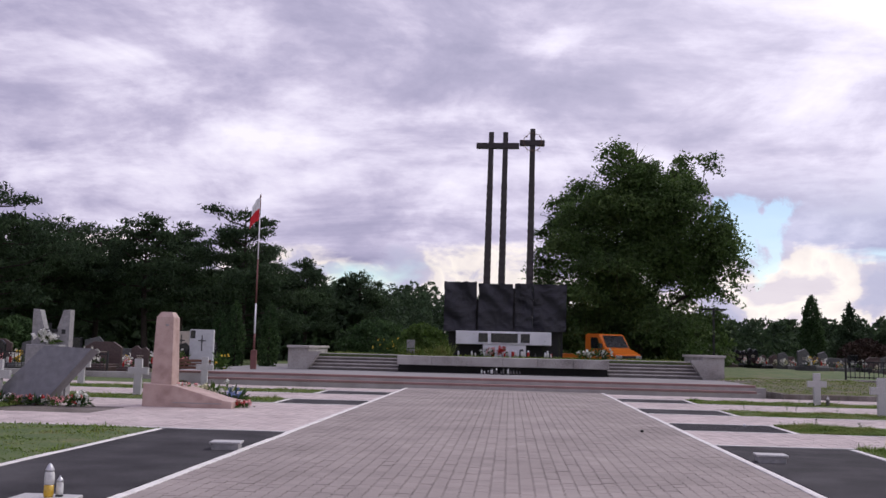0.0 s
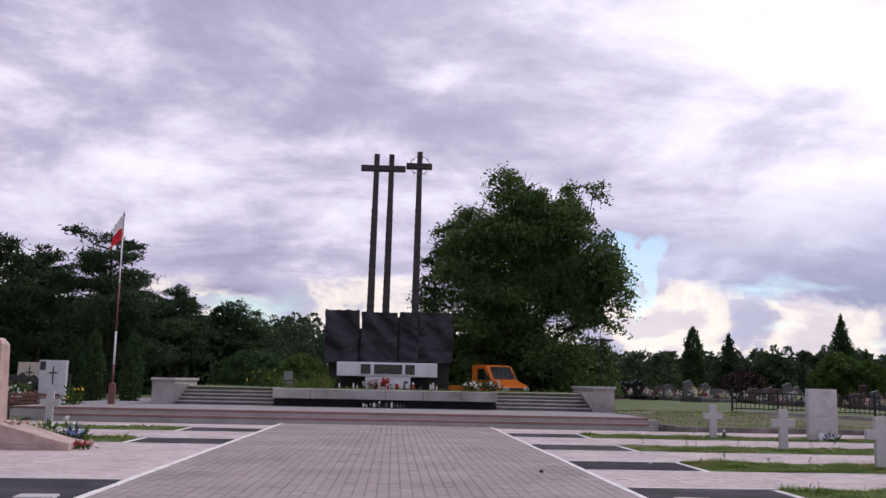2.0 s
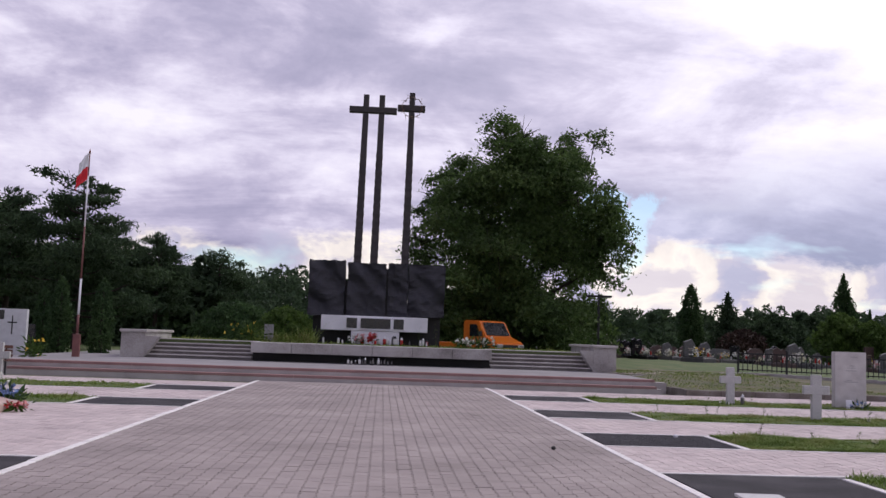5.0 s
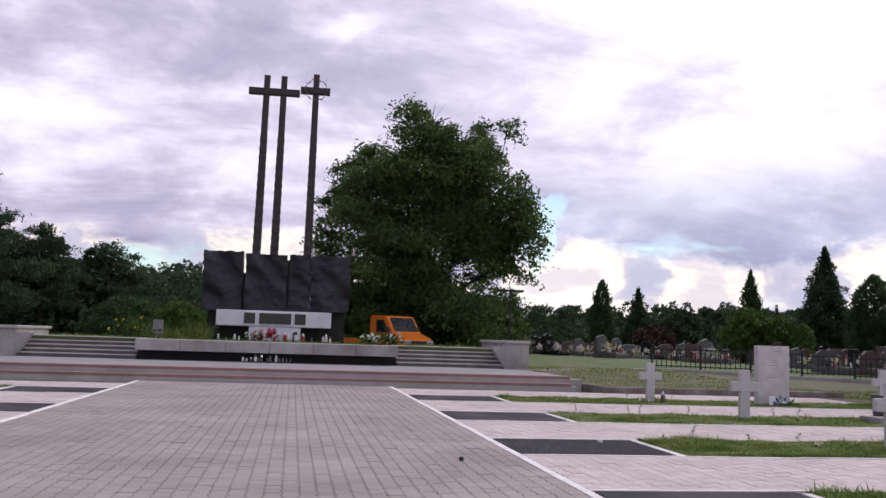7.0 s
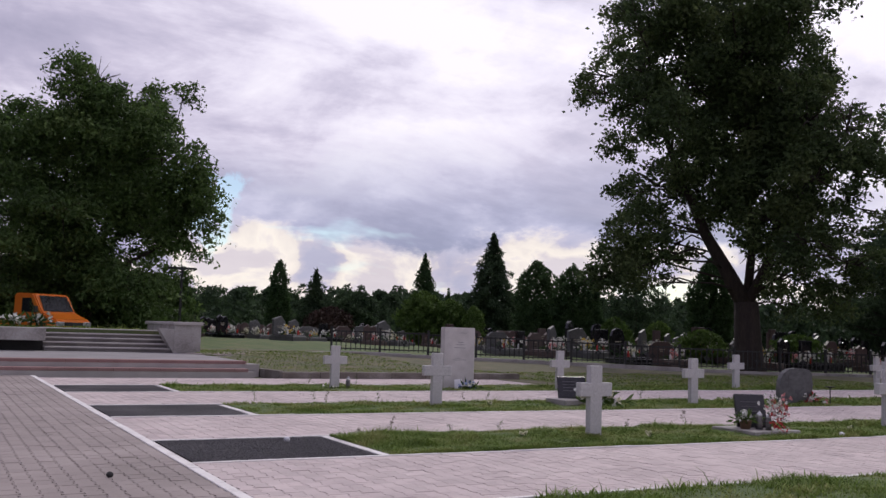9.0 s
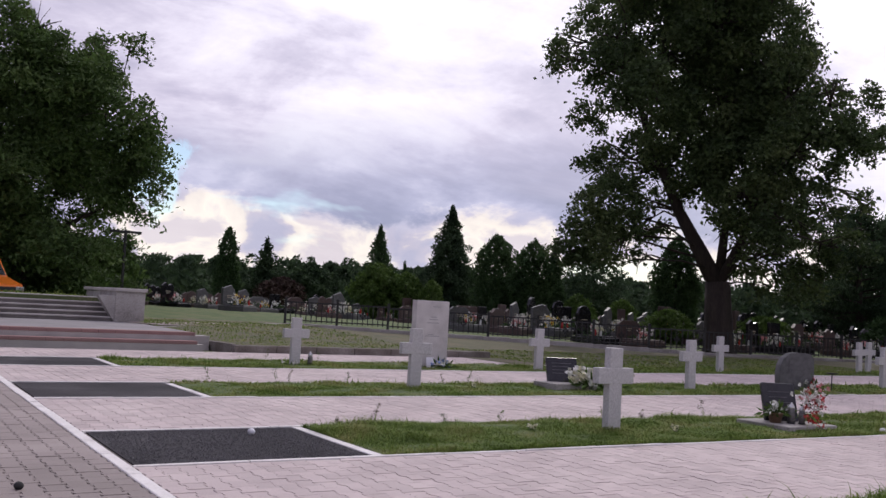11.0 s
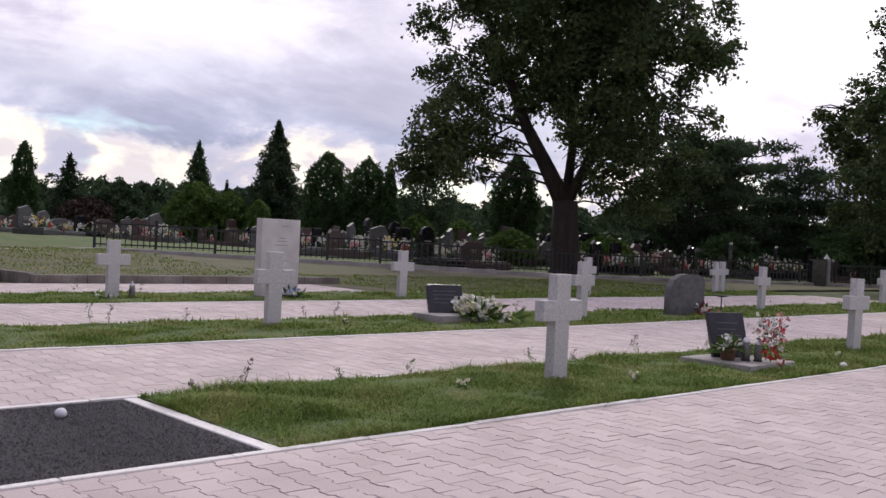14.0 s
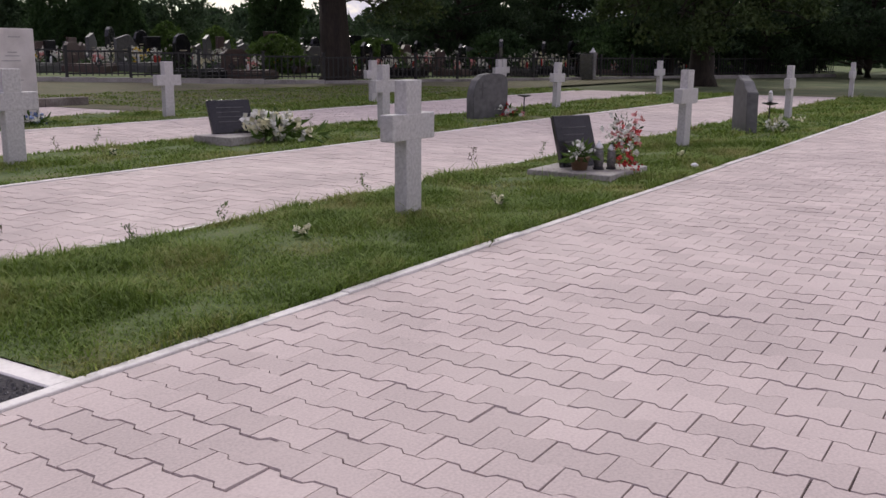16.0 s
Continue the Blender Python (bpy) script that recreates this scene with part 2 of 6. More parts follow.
M["red_leaf"] = material("reddish_leaf", [(0.03, 0.022, 0.016), (0.06, 0.036, 0.026)], 0.6, 0.7, 0, 6, island=0.35, spec=0.2)
M["shrub"] = material("bright_shrub_leaf", [(0.05, 0.094, 0.018), (0.1, 0.163, 0.037)], 0.6, 0.7, 0, 6, island=0.35, spec=0.25, through_light=0.3)
M["grey_slab"] = material("grey_polished_slab", [(0.13, 0.13, 0.14), (0.2, 0.2, 0.21)], 6, 0.35, 0.05, 120)
M["beige"] = material("beige_stone_panel", [(0.42, 0.36, 0.29), (0.52, 0.46, 0.38)], 5, 0.5, 0.05, 80)
M["white_stone"] = material("pale_grey_stone_panel", [(0.46, 0.47, 0.48), (0.58, 0.59, 0.6)], 5, 0.5, 0.05, 80)
M["orange"] = material("orange_van_paint", [(0.72, 0.17, 0.015), (0.8, 0.21, 0.02)], 1, 0.3, 0, 20)


# ---------------------------------------------------------------- building helpers
def mesh_of(name, bm):
    me = bpy.data.meshes.new(name)
    bm.to_mesh(me)
    bm.free()
    return me


def part(name, bm, mat_, parent=None, label="", smooth=False):
    me = mesh_of(name, bm) if isinstance(bm, bmesh.types.BMesh) else bm
    if mat_ is not None and not me.materials:
        me.materials.append(mat_)
    if smooth:
        for p in me.polygons:
            p.use_smooth = True
    ob = new(name, me)
    if parent is not None:
        ob.parent = parent
    if label:
        tagged(ob, label)
    return ob


def thing(name, label, category, m=None, group="", kind=""):
    e = new(name)
    e.empty_display_size = 0.2
    if m is not None:
        e.matrix_basis = m
    return tagged(e, label, category, group, kind)


def box(bm, x0, x1, y0, y1, z0, z1, bevel=0.0, m=None):
    r = bmesh.ops.create_cube(bm, size=1.0)
    vs = r["verts"]
    for v in vs:
        v.co = Vector(((x0 + x1) / 2 + v.co.x * (x1 - x0), (y0 + y1) / 2 + v.co.y * (y1 - y0), (z0 + z1) / 2 + v.co.z * (z1 - z0)))
    if bevel:
        es = list({e for v in vs for e in v.link_edges})
        r2 = bmesh.ops.bevel(bm, geom=es, offset=bevel, segments=1, affect="EDGES")
        vs = list({v for f in r2["faces"] for v in f.verts} | {v for v in vs if v.is_valid})
    if m is not None:
        bmesh.ops.transform(bm, matrix=m, verts=vs)
    return vs


def boxes(*rows, bevel=0.0):
    bm = bmesh.new()
    for r in rows:
        box(bm, *r, bevel=bevel)
    return bm


def prism(bm, outline, axis, a, b):
    """A flat outline drawn out along an axis from a to b."""
    def at(p, q):
        return {"x": (q, p[0], p[1]), "y": (p[0], q, p[1]), "z": (p[0], p[1], q)}[axis]
    lo = [bm.verts.new(at(p, a)) for p in outline]
    hi = [bm.verts.new(at(p, b)) for p in outline]
    n = len(outline)
    bm.faces.new(lo)
    bm.faces.new(hi[::-1])
    for i in range(n):
        bm.faces.new((lo[i], hi[i], hi[(i + 1) % n], lo[(i + 1) % n]))
    bmesh.ops.recalc_face_normals(bm, faces=bm.faces)
    return bm


def tube(bm, pts, radii, seg=8):
    """A round limb through points."""
    rings = []
    for i, p in enumerate(pts):
        p = Vector(p)
        d = Vector(pts[min(i + 1, len(pts) - 1)]) - Vector(pts[max(i - 1, 0)])
        q = d.to_track_quat("Z", "Y")
        rings.append([bm.verts.new(p + q @ Vector((radii[i] * math.cos(k * math.tau / seg), radii[i] * math.sin(k * math.tau / seg), 0))) for k in range(seg)])
    for a, b in zip(rings, rings[1:]):
        for k in range(seg):
            bm.faces.new((a[k], a[(k + 1) % seg], b[(k + 1) % seg], b[k]))
    bm.faces.new(rings[0][::-1])
    bm.faces.new(rings[-1])


def array_mesh(name, verts, faces):
    """A mesh straight from arrays of vertices and equal-sized faces."""
    me = bpy.data.meshes.new(name)
    nv, nf, k = len(verts), len(faces), faces.shape[1]
    me.vertices.add(nv)
    me.vertices.foreach_set("co", np.ascontiguousarray(verts, dtype=np.float32).ravel())
    me.loops.add(nf * k)
    me.loops.foreach_set("vertex_index", np.ascontiguousarray(faces, dtype=np.int32).ravel())
    me.polygons.add(nf)
    me.polygons.foreach_set("loop_start", np.arange(0, nf * k, k, dtype=np.int32))
    me.polygons.foreach_set("use_smooth", np.zeros(nf, dtype=bool))
    me.update(calc_edges=True)
    me.validate()
    return me

# ---------------------------------------------------------------- ground, strips and terrace
X_L, X_R = -7.5, 0.0                       # plaza edges
ROWS = [(-8.5, -1.2), (1.8, 13.02), (15.94, 18.0), (21.03, 23.29), (26.45, 28.75)]
OBELISK_ROW = 2                            # paved over beside the plaza on the obelisk's side
PATCH = 2.32                               # width of the chipping beds
REACH_R, REACH_L = 31.0, 27.0              # how far the strips run from the plaza
TZ = 0.42                                  # terrace height
END_Y = 32.6                               # front of the terrace steps
FENCE = [(13.4, 45.2), (23.2, 40.6), (29.6, 37.0), (46.0, 30.6), (63.0, 24.0)]


def fence_y(x):
    for (xa, ya), (xb, yb) in zip(FENCE, FENCE[1:]):
        if x <= xb:
            return ya + (yb - ya) * (x - xa) / (xb - xa)
    return FENCE[-1][1]


def bank_z(x, y):
    """Height of the ground behind the fence."""
    return rise(x) + min(0.4, max(0.0, 0.05 * (y - fence_y(max(x, 13.4)))))


def rise(x):
    """Height of the fence's foot."""
    return 0.34 * min(1.0, max(0.0, (29.0 - x) / 14.0))


bm = bmesh.new()
bmesh.ops.create_grid(bm, x_segments=2, y_segments=2, size=2500)
for v in bm.verts:
    v.co.z = -0.06
tagged(part("ground", bm, M["soil"]), "grassy meadow ground reaching the horizon", "ground", kind="structure")


def slab(name, x0, x1, y0, y1, z0, z1, mat_, label, cat):
    return tagged(part(name, boxes((x0, x1, y0, y1, z0, z1)), mat_), label, cat, kind="structure")


plaza = slab("plaza_pavement", X_L + 0.05, X_R - 0.05, -9, END_Y, -0.3, -0.012, M["joint_dark"], "taupe interlocking paver plaza with dark sandy joints", "pavement")
slab("path_pavement_far", X_R + 0.05, 13.6, 28.75, 31.8, -0.3, -0.012, M["joint_pale"], "pale pink paved walk before the low wall", "pavement")
path_r = slab("path_pavement_right", X_R + 0.05, REACH_R, -9, 28.745, -0.3, -0.012, M["joint_pale"], "pale pink interlocking paver paths between grave rows", "pavement")
path_l = slab("path_pavement_left", -7.5 - REACH_L, X_L - 0.05, -9, 31.2, -0.3, -0.012, M["joint_pale"], "pale pink interlocking paver paths between grave rows", "pavement")


def sheet(name, x0, x1, y0, y1, nx, ny, height, mat_, label, cat="lawn"):
    bm = bmesh.new()
    g = [[bm.verts.new((x0 + (x1 - x0) * i / nx, y0(x0 + (x1 - x0) * i / nx) + (y1(x0 + (x1 - x0) * i / nx) - y0(x0 + (x1 - x0) * i / nx)) * j / ny, 0)) for j in range(ny + 1)] for i in range(nx + 1)]
    for col in g:
        for v in col:
            v.co.z = height(v.co.x, v.co.y)
    for i in range(nx):
        for j in range(ny):
            bm.faces.new((g[i][j], g[i + 1][j], g[i + 1][j + 1], g[i][j + 1]))
    return tagged(part(name, bm, mat_, smooth=True), label, cat, kind="structure")


def rough_z(x, y, a=0.025):
    return a * noise.noise(Vector((x * 0.9, y * 0.9, 3.0))) + a * noise.noise(Vector((x * 3.1, y * 3.1, 7.0)))


def field_z(x, y):
    k = min(1.0, max(0.0, (y - 30.8) / max(1.0, fence_y(x) - 30.8)))
    step = 0.17 if (x < 14.5 and y > 31.95) else 0.0
    return max(-0.03 + rise(x) * k, step) + rough_z(x, y, 0.012) + 0.012


sheet("lawn_field", 6.7, 14.5, lambda x: 31.96, lambda x: min(fence_y(max(x, 13.4)), 45.0), 16, 24, field_z, M["worn_lawn"], "worn grass behind the low retaining wall")
sheet("lawn_field", 13.62, 14.49, lambda x: 28.85, lambda x: 31.7, 3, 8, field_z, M["worn_lawn"], "worn grass at the end of the walk")
sheet("lawn_field", 14.5, 60.0, lambda x: 28.85, lambda x: max(fence_y(x), 28.9), 90, 24, field_z, M["worn_lawn"], "worn mown grass field before the iron fence")
sheet("cemetery_ground", -4.0, 95.0, lambda x: fence_y(max(x, 13.4)) + 0.1, lambda x: 120.0, 60, 30, lambda x, y: bank_z(x, y) + rough_z(x, y, 0.03), M["lawn"], "grassy cemetery ground behind the fence", "ground")
sheet("lawn_left", -60.0, -16.5, lambda x: 31.3, lambda x: 120.0, 30, 30, lambda x, y: min(0.3, (y - 31.3) * 0.035) + rough_z(x, y, 0.03) - 0.02, M["lawn"], "patchy grass below the pine wood")

def strip_z(x, y, a, b):
    """Uneven turf that sinks to the edging stones."""
    k = min(1.0, max(0.0, (min(y - a, b - y) - 0.022) / 0.14))
    return -0.004 * (1 - k) + k * (0.014 + rough_z(x, y, 0.018))


# beds of dark chippings and grass strips, row by row
lawn_strips = []
for n, (a, b) in enumerate(ROWS):
    for side, x0, reach in ((1, X_R, REACH_R), (-1, X_L, REACH_L)):
        if side < 0 and n == OBELISK_ROW:
            x0 = X_L - 5.2
        else:
            xs = sorted((x0 + side * 0.1, x0 + side * PATCH))
            bed = part("chipping_bed", boxes((*xs, a + 0.022, b - 0.022, -0.25, 0.0)), M["asphalt"])
            tagged(bed, "rectangular bed of dark basalt chippings", "gravel bed", group="chipping beds beside the plaza", kind="structure")
        xs = sorted((x0 + side * (PATCH + 0.09), x0 + side * reach))
        nx = int((xs[1] - xs[0]) * 3)
        sheet("grass_strip", xs[0], xs[1], lambda x, a=a: a + 0.022, lambda x, b=b: b - 0.022, nx, 24 if b - a < 4 else 60, lambda x, y, a=a, b=b: strip_z(x, y, a, b), M["lawn"], "uneven green grass strip between pale paths", "lawn")
        lawn_strips.append((side, xs[0], xs[1], a + 0.05, b - 0.05))

# kerbs: flush white concrete stones, one metre each
kerb_mesh = mesh_of("kerb_stone", boxes((0.004, 0.996, -0.055, 0.055, -0.2, 0.011), bevel=0.006))
edge_mesh = mesh_of("edge_stone", boxes((0.003, 0.997, -0.03, 0.03, -0.2, 0.013), bevel=0.004))
for me in (kerb_mesh, edge_mesh):
    me.materials.append(M["kerb"])


def kerb(label, mesh, runs):
    e = thing("kerb", label, "kerb", kind="structure")
    for x, y, turn, n in runs:
        for i in range(n):
            o = part("kerb_stone", mesh, None, e)
            d = Vector((math.cos(radians(turn)), math.sin(radians(turn)), 0))
            o.matrix_basis = pose(x + d.x * i + random.uniform(-0.003, 0.003), y + d.y * i + random.uniform(-0.003, 0.003), random.uniform(-0.004, 0.003), 0, random.uniform(-0.2, 0.2), turn + random.uniform(-0.15, 0.15))


kerb("flush white concrete kerb along the plaza", kerb_mesh, [(X_R, -8.4, 90, 41)])
kerb("flush white concrete kerb along the plaza", kerb_mesh, [(X_L, -8.4, 90, 41)])
for n, (a, b) in enumerate(ROWS):
    if n < 1:
        continue
    near = 30 if n >= 2 else 20
    kerb("thin white concrete edging round a bed and grass strip", edge_mesh, [(0.06, a, 0, near), (0.06, b, 0, near)])
    kerb("white concrete edging between chippings and grass", kerb_mesh, [(PATCH + 0.04, a + 0.03, 90, int(b - a))])
    xl = X_L - 0.06 if n != OBELISK_ROW else X_L - 5.2 - PATCH
    kerb("thin white concrete edging round a bed and grass strip", edge_mesh, [(xl, a, 180, 14), (xl, b, 180, 14)])
    if n != OBELISK_ROW:
        kerb("white concrete edging between chippings and grass", kerb_mesh, [(X_L - PATCH - 0.04, a + 0.03, 90, int(b - a))])

# terrace with two broad steps, each with a red paver course on its front
ST = [(-15.6, 6.0, END_Y + 0.15, 0.0, TZ / 2), (-17.2, 6.3, END_Y + 0.65, TZ / 2, TZ)]
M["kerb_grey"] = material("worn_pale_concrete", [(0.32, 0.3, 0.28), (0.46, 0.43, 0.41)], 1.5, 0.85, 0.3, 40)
red_course = mesh_of("red_paver", boxes((0.003, 0.417, -0.01, 0.45, 0.0, 0.087), bevel=0.006))
red_course.materials.append(M["red_paver"])
for xa, xb, y, z0, z1 in ST:
    e = thing("terrace_step", "low terrace step of pale concrete with red paver course", "step", kind="structure")
    part("riser", boxes((xa, xb, y, y + 0.6, -0.1, z0 + 0.12)), M["kerb_grey"], e)
    for i in range(int((xb - xa) / 0.42)):
        part("red_paver", red_course, None, e).location = (xa + i * 0.42, y, z0 + 0.123)
slab("terrace", -17.2, 5.9, END_Y + 1.09, 50.5, -0.2, TZ - 0.004, M["grey_paver"], "grey paved terrace below the monument", "pavement")

# low stone walls round the raised field
M["old_wall"] = material("stained_old_concrete", [(0.09, 0.075, 0.06), (0.17, 0.15, 0.13), (0.28, 0.26, 0.235)], 1.6, 0.95, 0.5, 30, dist=0.01)


def low_wall(x0, y0, x1, y1, z0, z1, label, thick=0.25, mat_="concrete"):
    L_ = math.hypot(x1 - x0, y1 - y0)
    e = thing("low_wall", label, "wall", pose(x0, y0, 0, 0, 0, math.degrees(math.atan2(y1 - y0, x1 - x0))), kind="structure")
    n = max(1, int(L_ / 1.1))
    for i in range(n):
        za, zb = z0[0] + (z0[1] - z0[0]) * i / n, z1[0] + (z1[1] - z1[0]) * i / n
        o = part("wall_block", boxes((i * L_ / n + 0.005, (i + 1) * L_ / n - 0.005, -thick / 2, thick / 2, za, zb + random.uniform(-0.01, 0.01)), bevel=0.012), M[mat_], e)


low_wall(6.5, 31.84, 14.6, 31.84, (-0.1, -0.1), (0.19, 0.19), "low weathered concrete retaining wall beside grass", 0.22, "old_wall")
low_wall(6.38, 33.7, 6.56, 31.98, (-0.1, -0.1), (0.2, 0.16), "low concrete edge stepping down from the terrace", 0.14, "old_wall")
for (xa, ya), (xb, yb) in zip(FENCE, FENCE[1:]):
    low_wall(xa, ya, xb, yb, (rise(xa) - 0.3, rise(xb) - 0.3), (rise(xa) + 0.14, rise(xb) + 0.14), "long low concrete footing under the iron fence", 0.2)
low_wall(6.0, 37.5, 13.4, 45.2, (-0.1, 0.1), (0.4, 0.46), "low concrete edge along the upper lawn", 0.15)
# narrow paved way from the terrace to the graves
bm = bmesh.new()
prev = None
for i in range(13):
    s = i / 12
    x, y = 5.9 + 8.5 * s, 38.6 + 6.5 * s + 1.2 * math.sin(s * 3)
    cur = (bm.verts.new((x - 0.4, y + 0.8, 0.44 - 0.02 * s)), bm.verts.new((x + 0.4, y - 0.8, 0.44 - 0.02 * s)))
    if prev:
        bm.faces.new((prev[1], cur[1], cur[0], prev[0]))
    prev = cur
bmesh.ops.solidify(bm, geom=bm.faces[:], thickness=0.12)
tagged(part("side_path", bm, M["paver_pale"]), "narrow pale paved way to the graves", "path", kind="structure")
sheet("upper_lawn", 5.9, 13.6, lambda x: 33.7 + (x - 5.9) * 0.0, lambda x: 47.0, 16, 24, lambda x, y: 0.17 + 0.26 * min(1, max(0, (y - 34.0) / 5)) + rough_z(x, y, 0.02), M["worn_lawn"], "sloping worn grass beside the terrace")

# ---------------------------------------------------------------- the monument
PL = 1.19                                  # platform height
WALL_Y = 40.0


def stair(x0, x1, name):
    e = thing(name, "worn concrete stair of five steps up to the platform", "stairs", kind="structure")
    n = 5
    h = (PL - TZ) / n
    for i in range(n):
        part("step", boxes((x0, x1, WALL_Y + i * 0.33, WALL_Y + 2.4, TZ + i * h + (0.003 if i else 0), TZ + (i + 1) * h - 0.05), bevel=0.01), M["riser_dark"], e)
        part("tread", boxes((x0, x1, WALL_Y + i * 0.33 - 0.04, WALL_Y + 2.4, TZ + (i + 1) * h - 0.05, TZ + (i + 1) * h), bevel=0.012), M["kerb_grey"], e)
    return e


# risers toned darker than the treads: their shade, with grime, put into the colour
M["riser_dark"] = material("shaded_grimy_concrete", [(0.1, 0.09, 0.085), (0.19, 0.175, 0.165)], 1.5, 0.9, 0.3, 40)
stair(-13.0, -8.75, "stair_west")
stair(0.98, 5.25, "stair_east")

for s, x in ((-1, -13.0), (1, 5.25)):
    e = thing("stair_cheek_wall", "sloping concrete cheek wall with a flat coping", "wall", kind="structure")
    xa, xb = sorted((x, x + s * 0.95))
    bm = prism(bmesh.new(), [(xa, TZ), (xb, TZ), (xb, 1.41), (xa, 1.41)], "y", WALL_Y - 0.12, WALL_Y + 4.6)
    part("wall_body", bm, M["concrete"], e)
    part("coping", boxes((xa - 0.06, xb + 0.06, WALL_Y - 0.2, WALL_Y + 4.8, 1.41, 1.53), bevel=0.02), M["kerb_grey"], e)
    # the slanting inner flank beside the steps
    k = x - s * 0.55
    bm = prism(bmesh.new(), [(x, TZ), (k, PL + 0.08), (x, PL + 0.08)][::s], "y", WALL_Y - 0.1, WALL_Y + 0.3)
    part("flank", bm, M["concrete"], e)

# overhanging platform front with a dark recess below
e = thing("platform_front", "weathered concrete platform edge over a dark recess", "wall", kind="structure")
for i in range(6):
    w = 9.73 / 6
    part("edge_slab", boxes((-8.75 + i * w + 0.006, -8.75 + (i + 1) * w - 0.006, WALL_Y - 0.45, WALL_Y + 1.2, 0.76, PL - 0.01), bevel=0.015), M["concrete"], e)
# solid block filling the recess; its near-black colour stands for the shade there
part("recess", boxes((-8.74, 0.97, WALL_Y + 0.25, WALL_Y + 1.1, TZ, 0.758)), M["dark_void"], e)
slab("platform", -14.1, 6.3, WALL_Y + 1.21, 50.3, TZ, PL - 0.03, M["soil"], "overgrown grassy top of the monument platform", "platform")
bm = bmesh.new()
for v in box(bm, -60, 60, 50.3, 92, -0.05, PL - 0.1):
    if v.co.z > 0 and (v.co.y > 60 or abs(v.co.x) > 50):
        v.co.z = 0.1
for v in bm.verts:
    if abs(v.co.x) > 50:
        v.co.x *= 0.45
tagged(part("rear_bank", bm, M["soil"]), "grassy bank behind the monument", "ground", kind="structure")

# the relief: four dark slabs with folded surfaces
relief = thing("relief_monument", "dark cast relief slabs with folded surface on a white base", "monument", pose(0, 0, -0.12))


def folded(x0, x1, z0, z1, seed, depth=0.5):
    bm = bmesh.new()
    nx, nz = 26, 26
    def off(u, w):
        p = Vector((u * 2.2 + seed, w * 2.6, seed))
        return 0.2 * noise.noise(p * 0.5 + Vector((0, w * 0.5 + u * 0.8, 0))) + 0.1 * abs(noise.noise(p * 1.1)) + 0.06 * math.sin(4 * (u + 0.7 * w) + seed)
    front = [[bm.verts.new((x0 + (x1 - x0) * i / nx + 0.04 * noise.noise(Vector((seed, j * 0.3, 1.0))), 46.95 + off(x0 + (x1 - x0) * i / nx, z0 + (z1 - z0) * j / nz), z0 + (z1 - z0) * j / nz + 0.05 * noise.noise(Vector((i * 0.25, seed, 2.0))))) for j in range(nz + 1)] for i in range(nx + 1)]
    back = [[bm.verts.new((v.co.x, 46.95 + depth + 0.4, v.co.z)) for v in col] for col in front]
    for i in range(nx):
        for j in range(nz):
            bm.faces.new((front[i][j], front[i + 1][j], front[i + 1][j + 1], front[i][j + 1]))
    for i in range(nx):
        for j, d in ((0, 1), (nz, -1)):
            bm.faces.new((front[i][j], back[i][j], back[i + 1][j], front[i + 1][j])[::d])
    for j in range(nz):
        for i, d in ((0, -1), (nx, 1)):
            bm.faces.new((front[i][j], back[i][j], back[i][j + 1], front[i][j + 1])[::d])
    bm.faces.new((back[0][0], back[0][nz], back[nx][nz], back[nx][0]))
    bmesh.ops.recalc_face_normals(bm, faces=bm.faces)
    return bm


for x0, x1, z0, z1, seed in ((-7.15, -5.42, 2.62, 5.3, 1.3), (-5.28, -3.42, 2.62, 5.22, 4.1), (-3.32, -2.35, 2.66, 5.24, 7.7), (-2.32, -0.55, 2.7, 5.24, 9.2)):
    part("relief_slab", folded(x0, x1, z0, z1, seed), M["black_relief"], relief)
part("dark_neck", boxes((-5.42, -5.28, 47.2, 47.75, 2.7, 4.35), (-3.42, -3.32, 47.1, 47.75, 2.7, 5.0), (-6.9, -0.7, 47.45, 47.9, PL - 0.05, 2.75)), M["dark_void"], relief)
white = part("white_base", boxes((-6.45, -1.35, 46.55, 47.44, 1.93, 2.64), (-5.0, -2.7, 46.6, 47.44, PL - 0.06, 1.927), bevel=0.02), M["white_paint"], relief, "white plastered base with dark windows")
for x0, x1 in ((-5.25, -4.72), (-4.58, -3.12), (-3.0, -2.48)):
    part("plaque_frame", boxes((x0 - 0.03, x1 + 0.03, 46.52, 46.6, 2.0, 2.58), bevel=0.01), M["white_paint"], white)
    part("dark_plaque", boxes((x0, x1, 46.505, 46.58, 2.03, 2.55), bevel=0.03), M["black_gloss"], white)

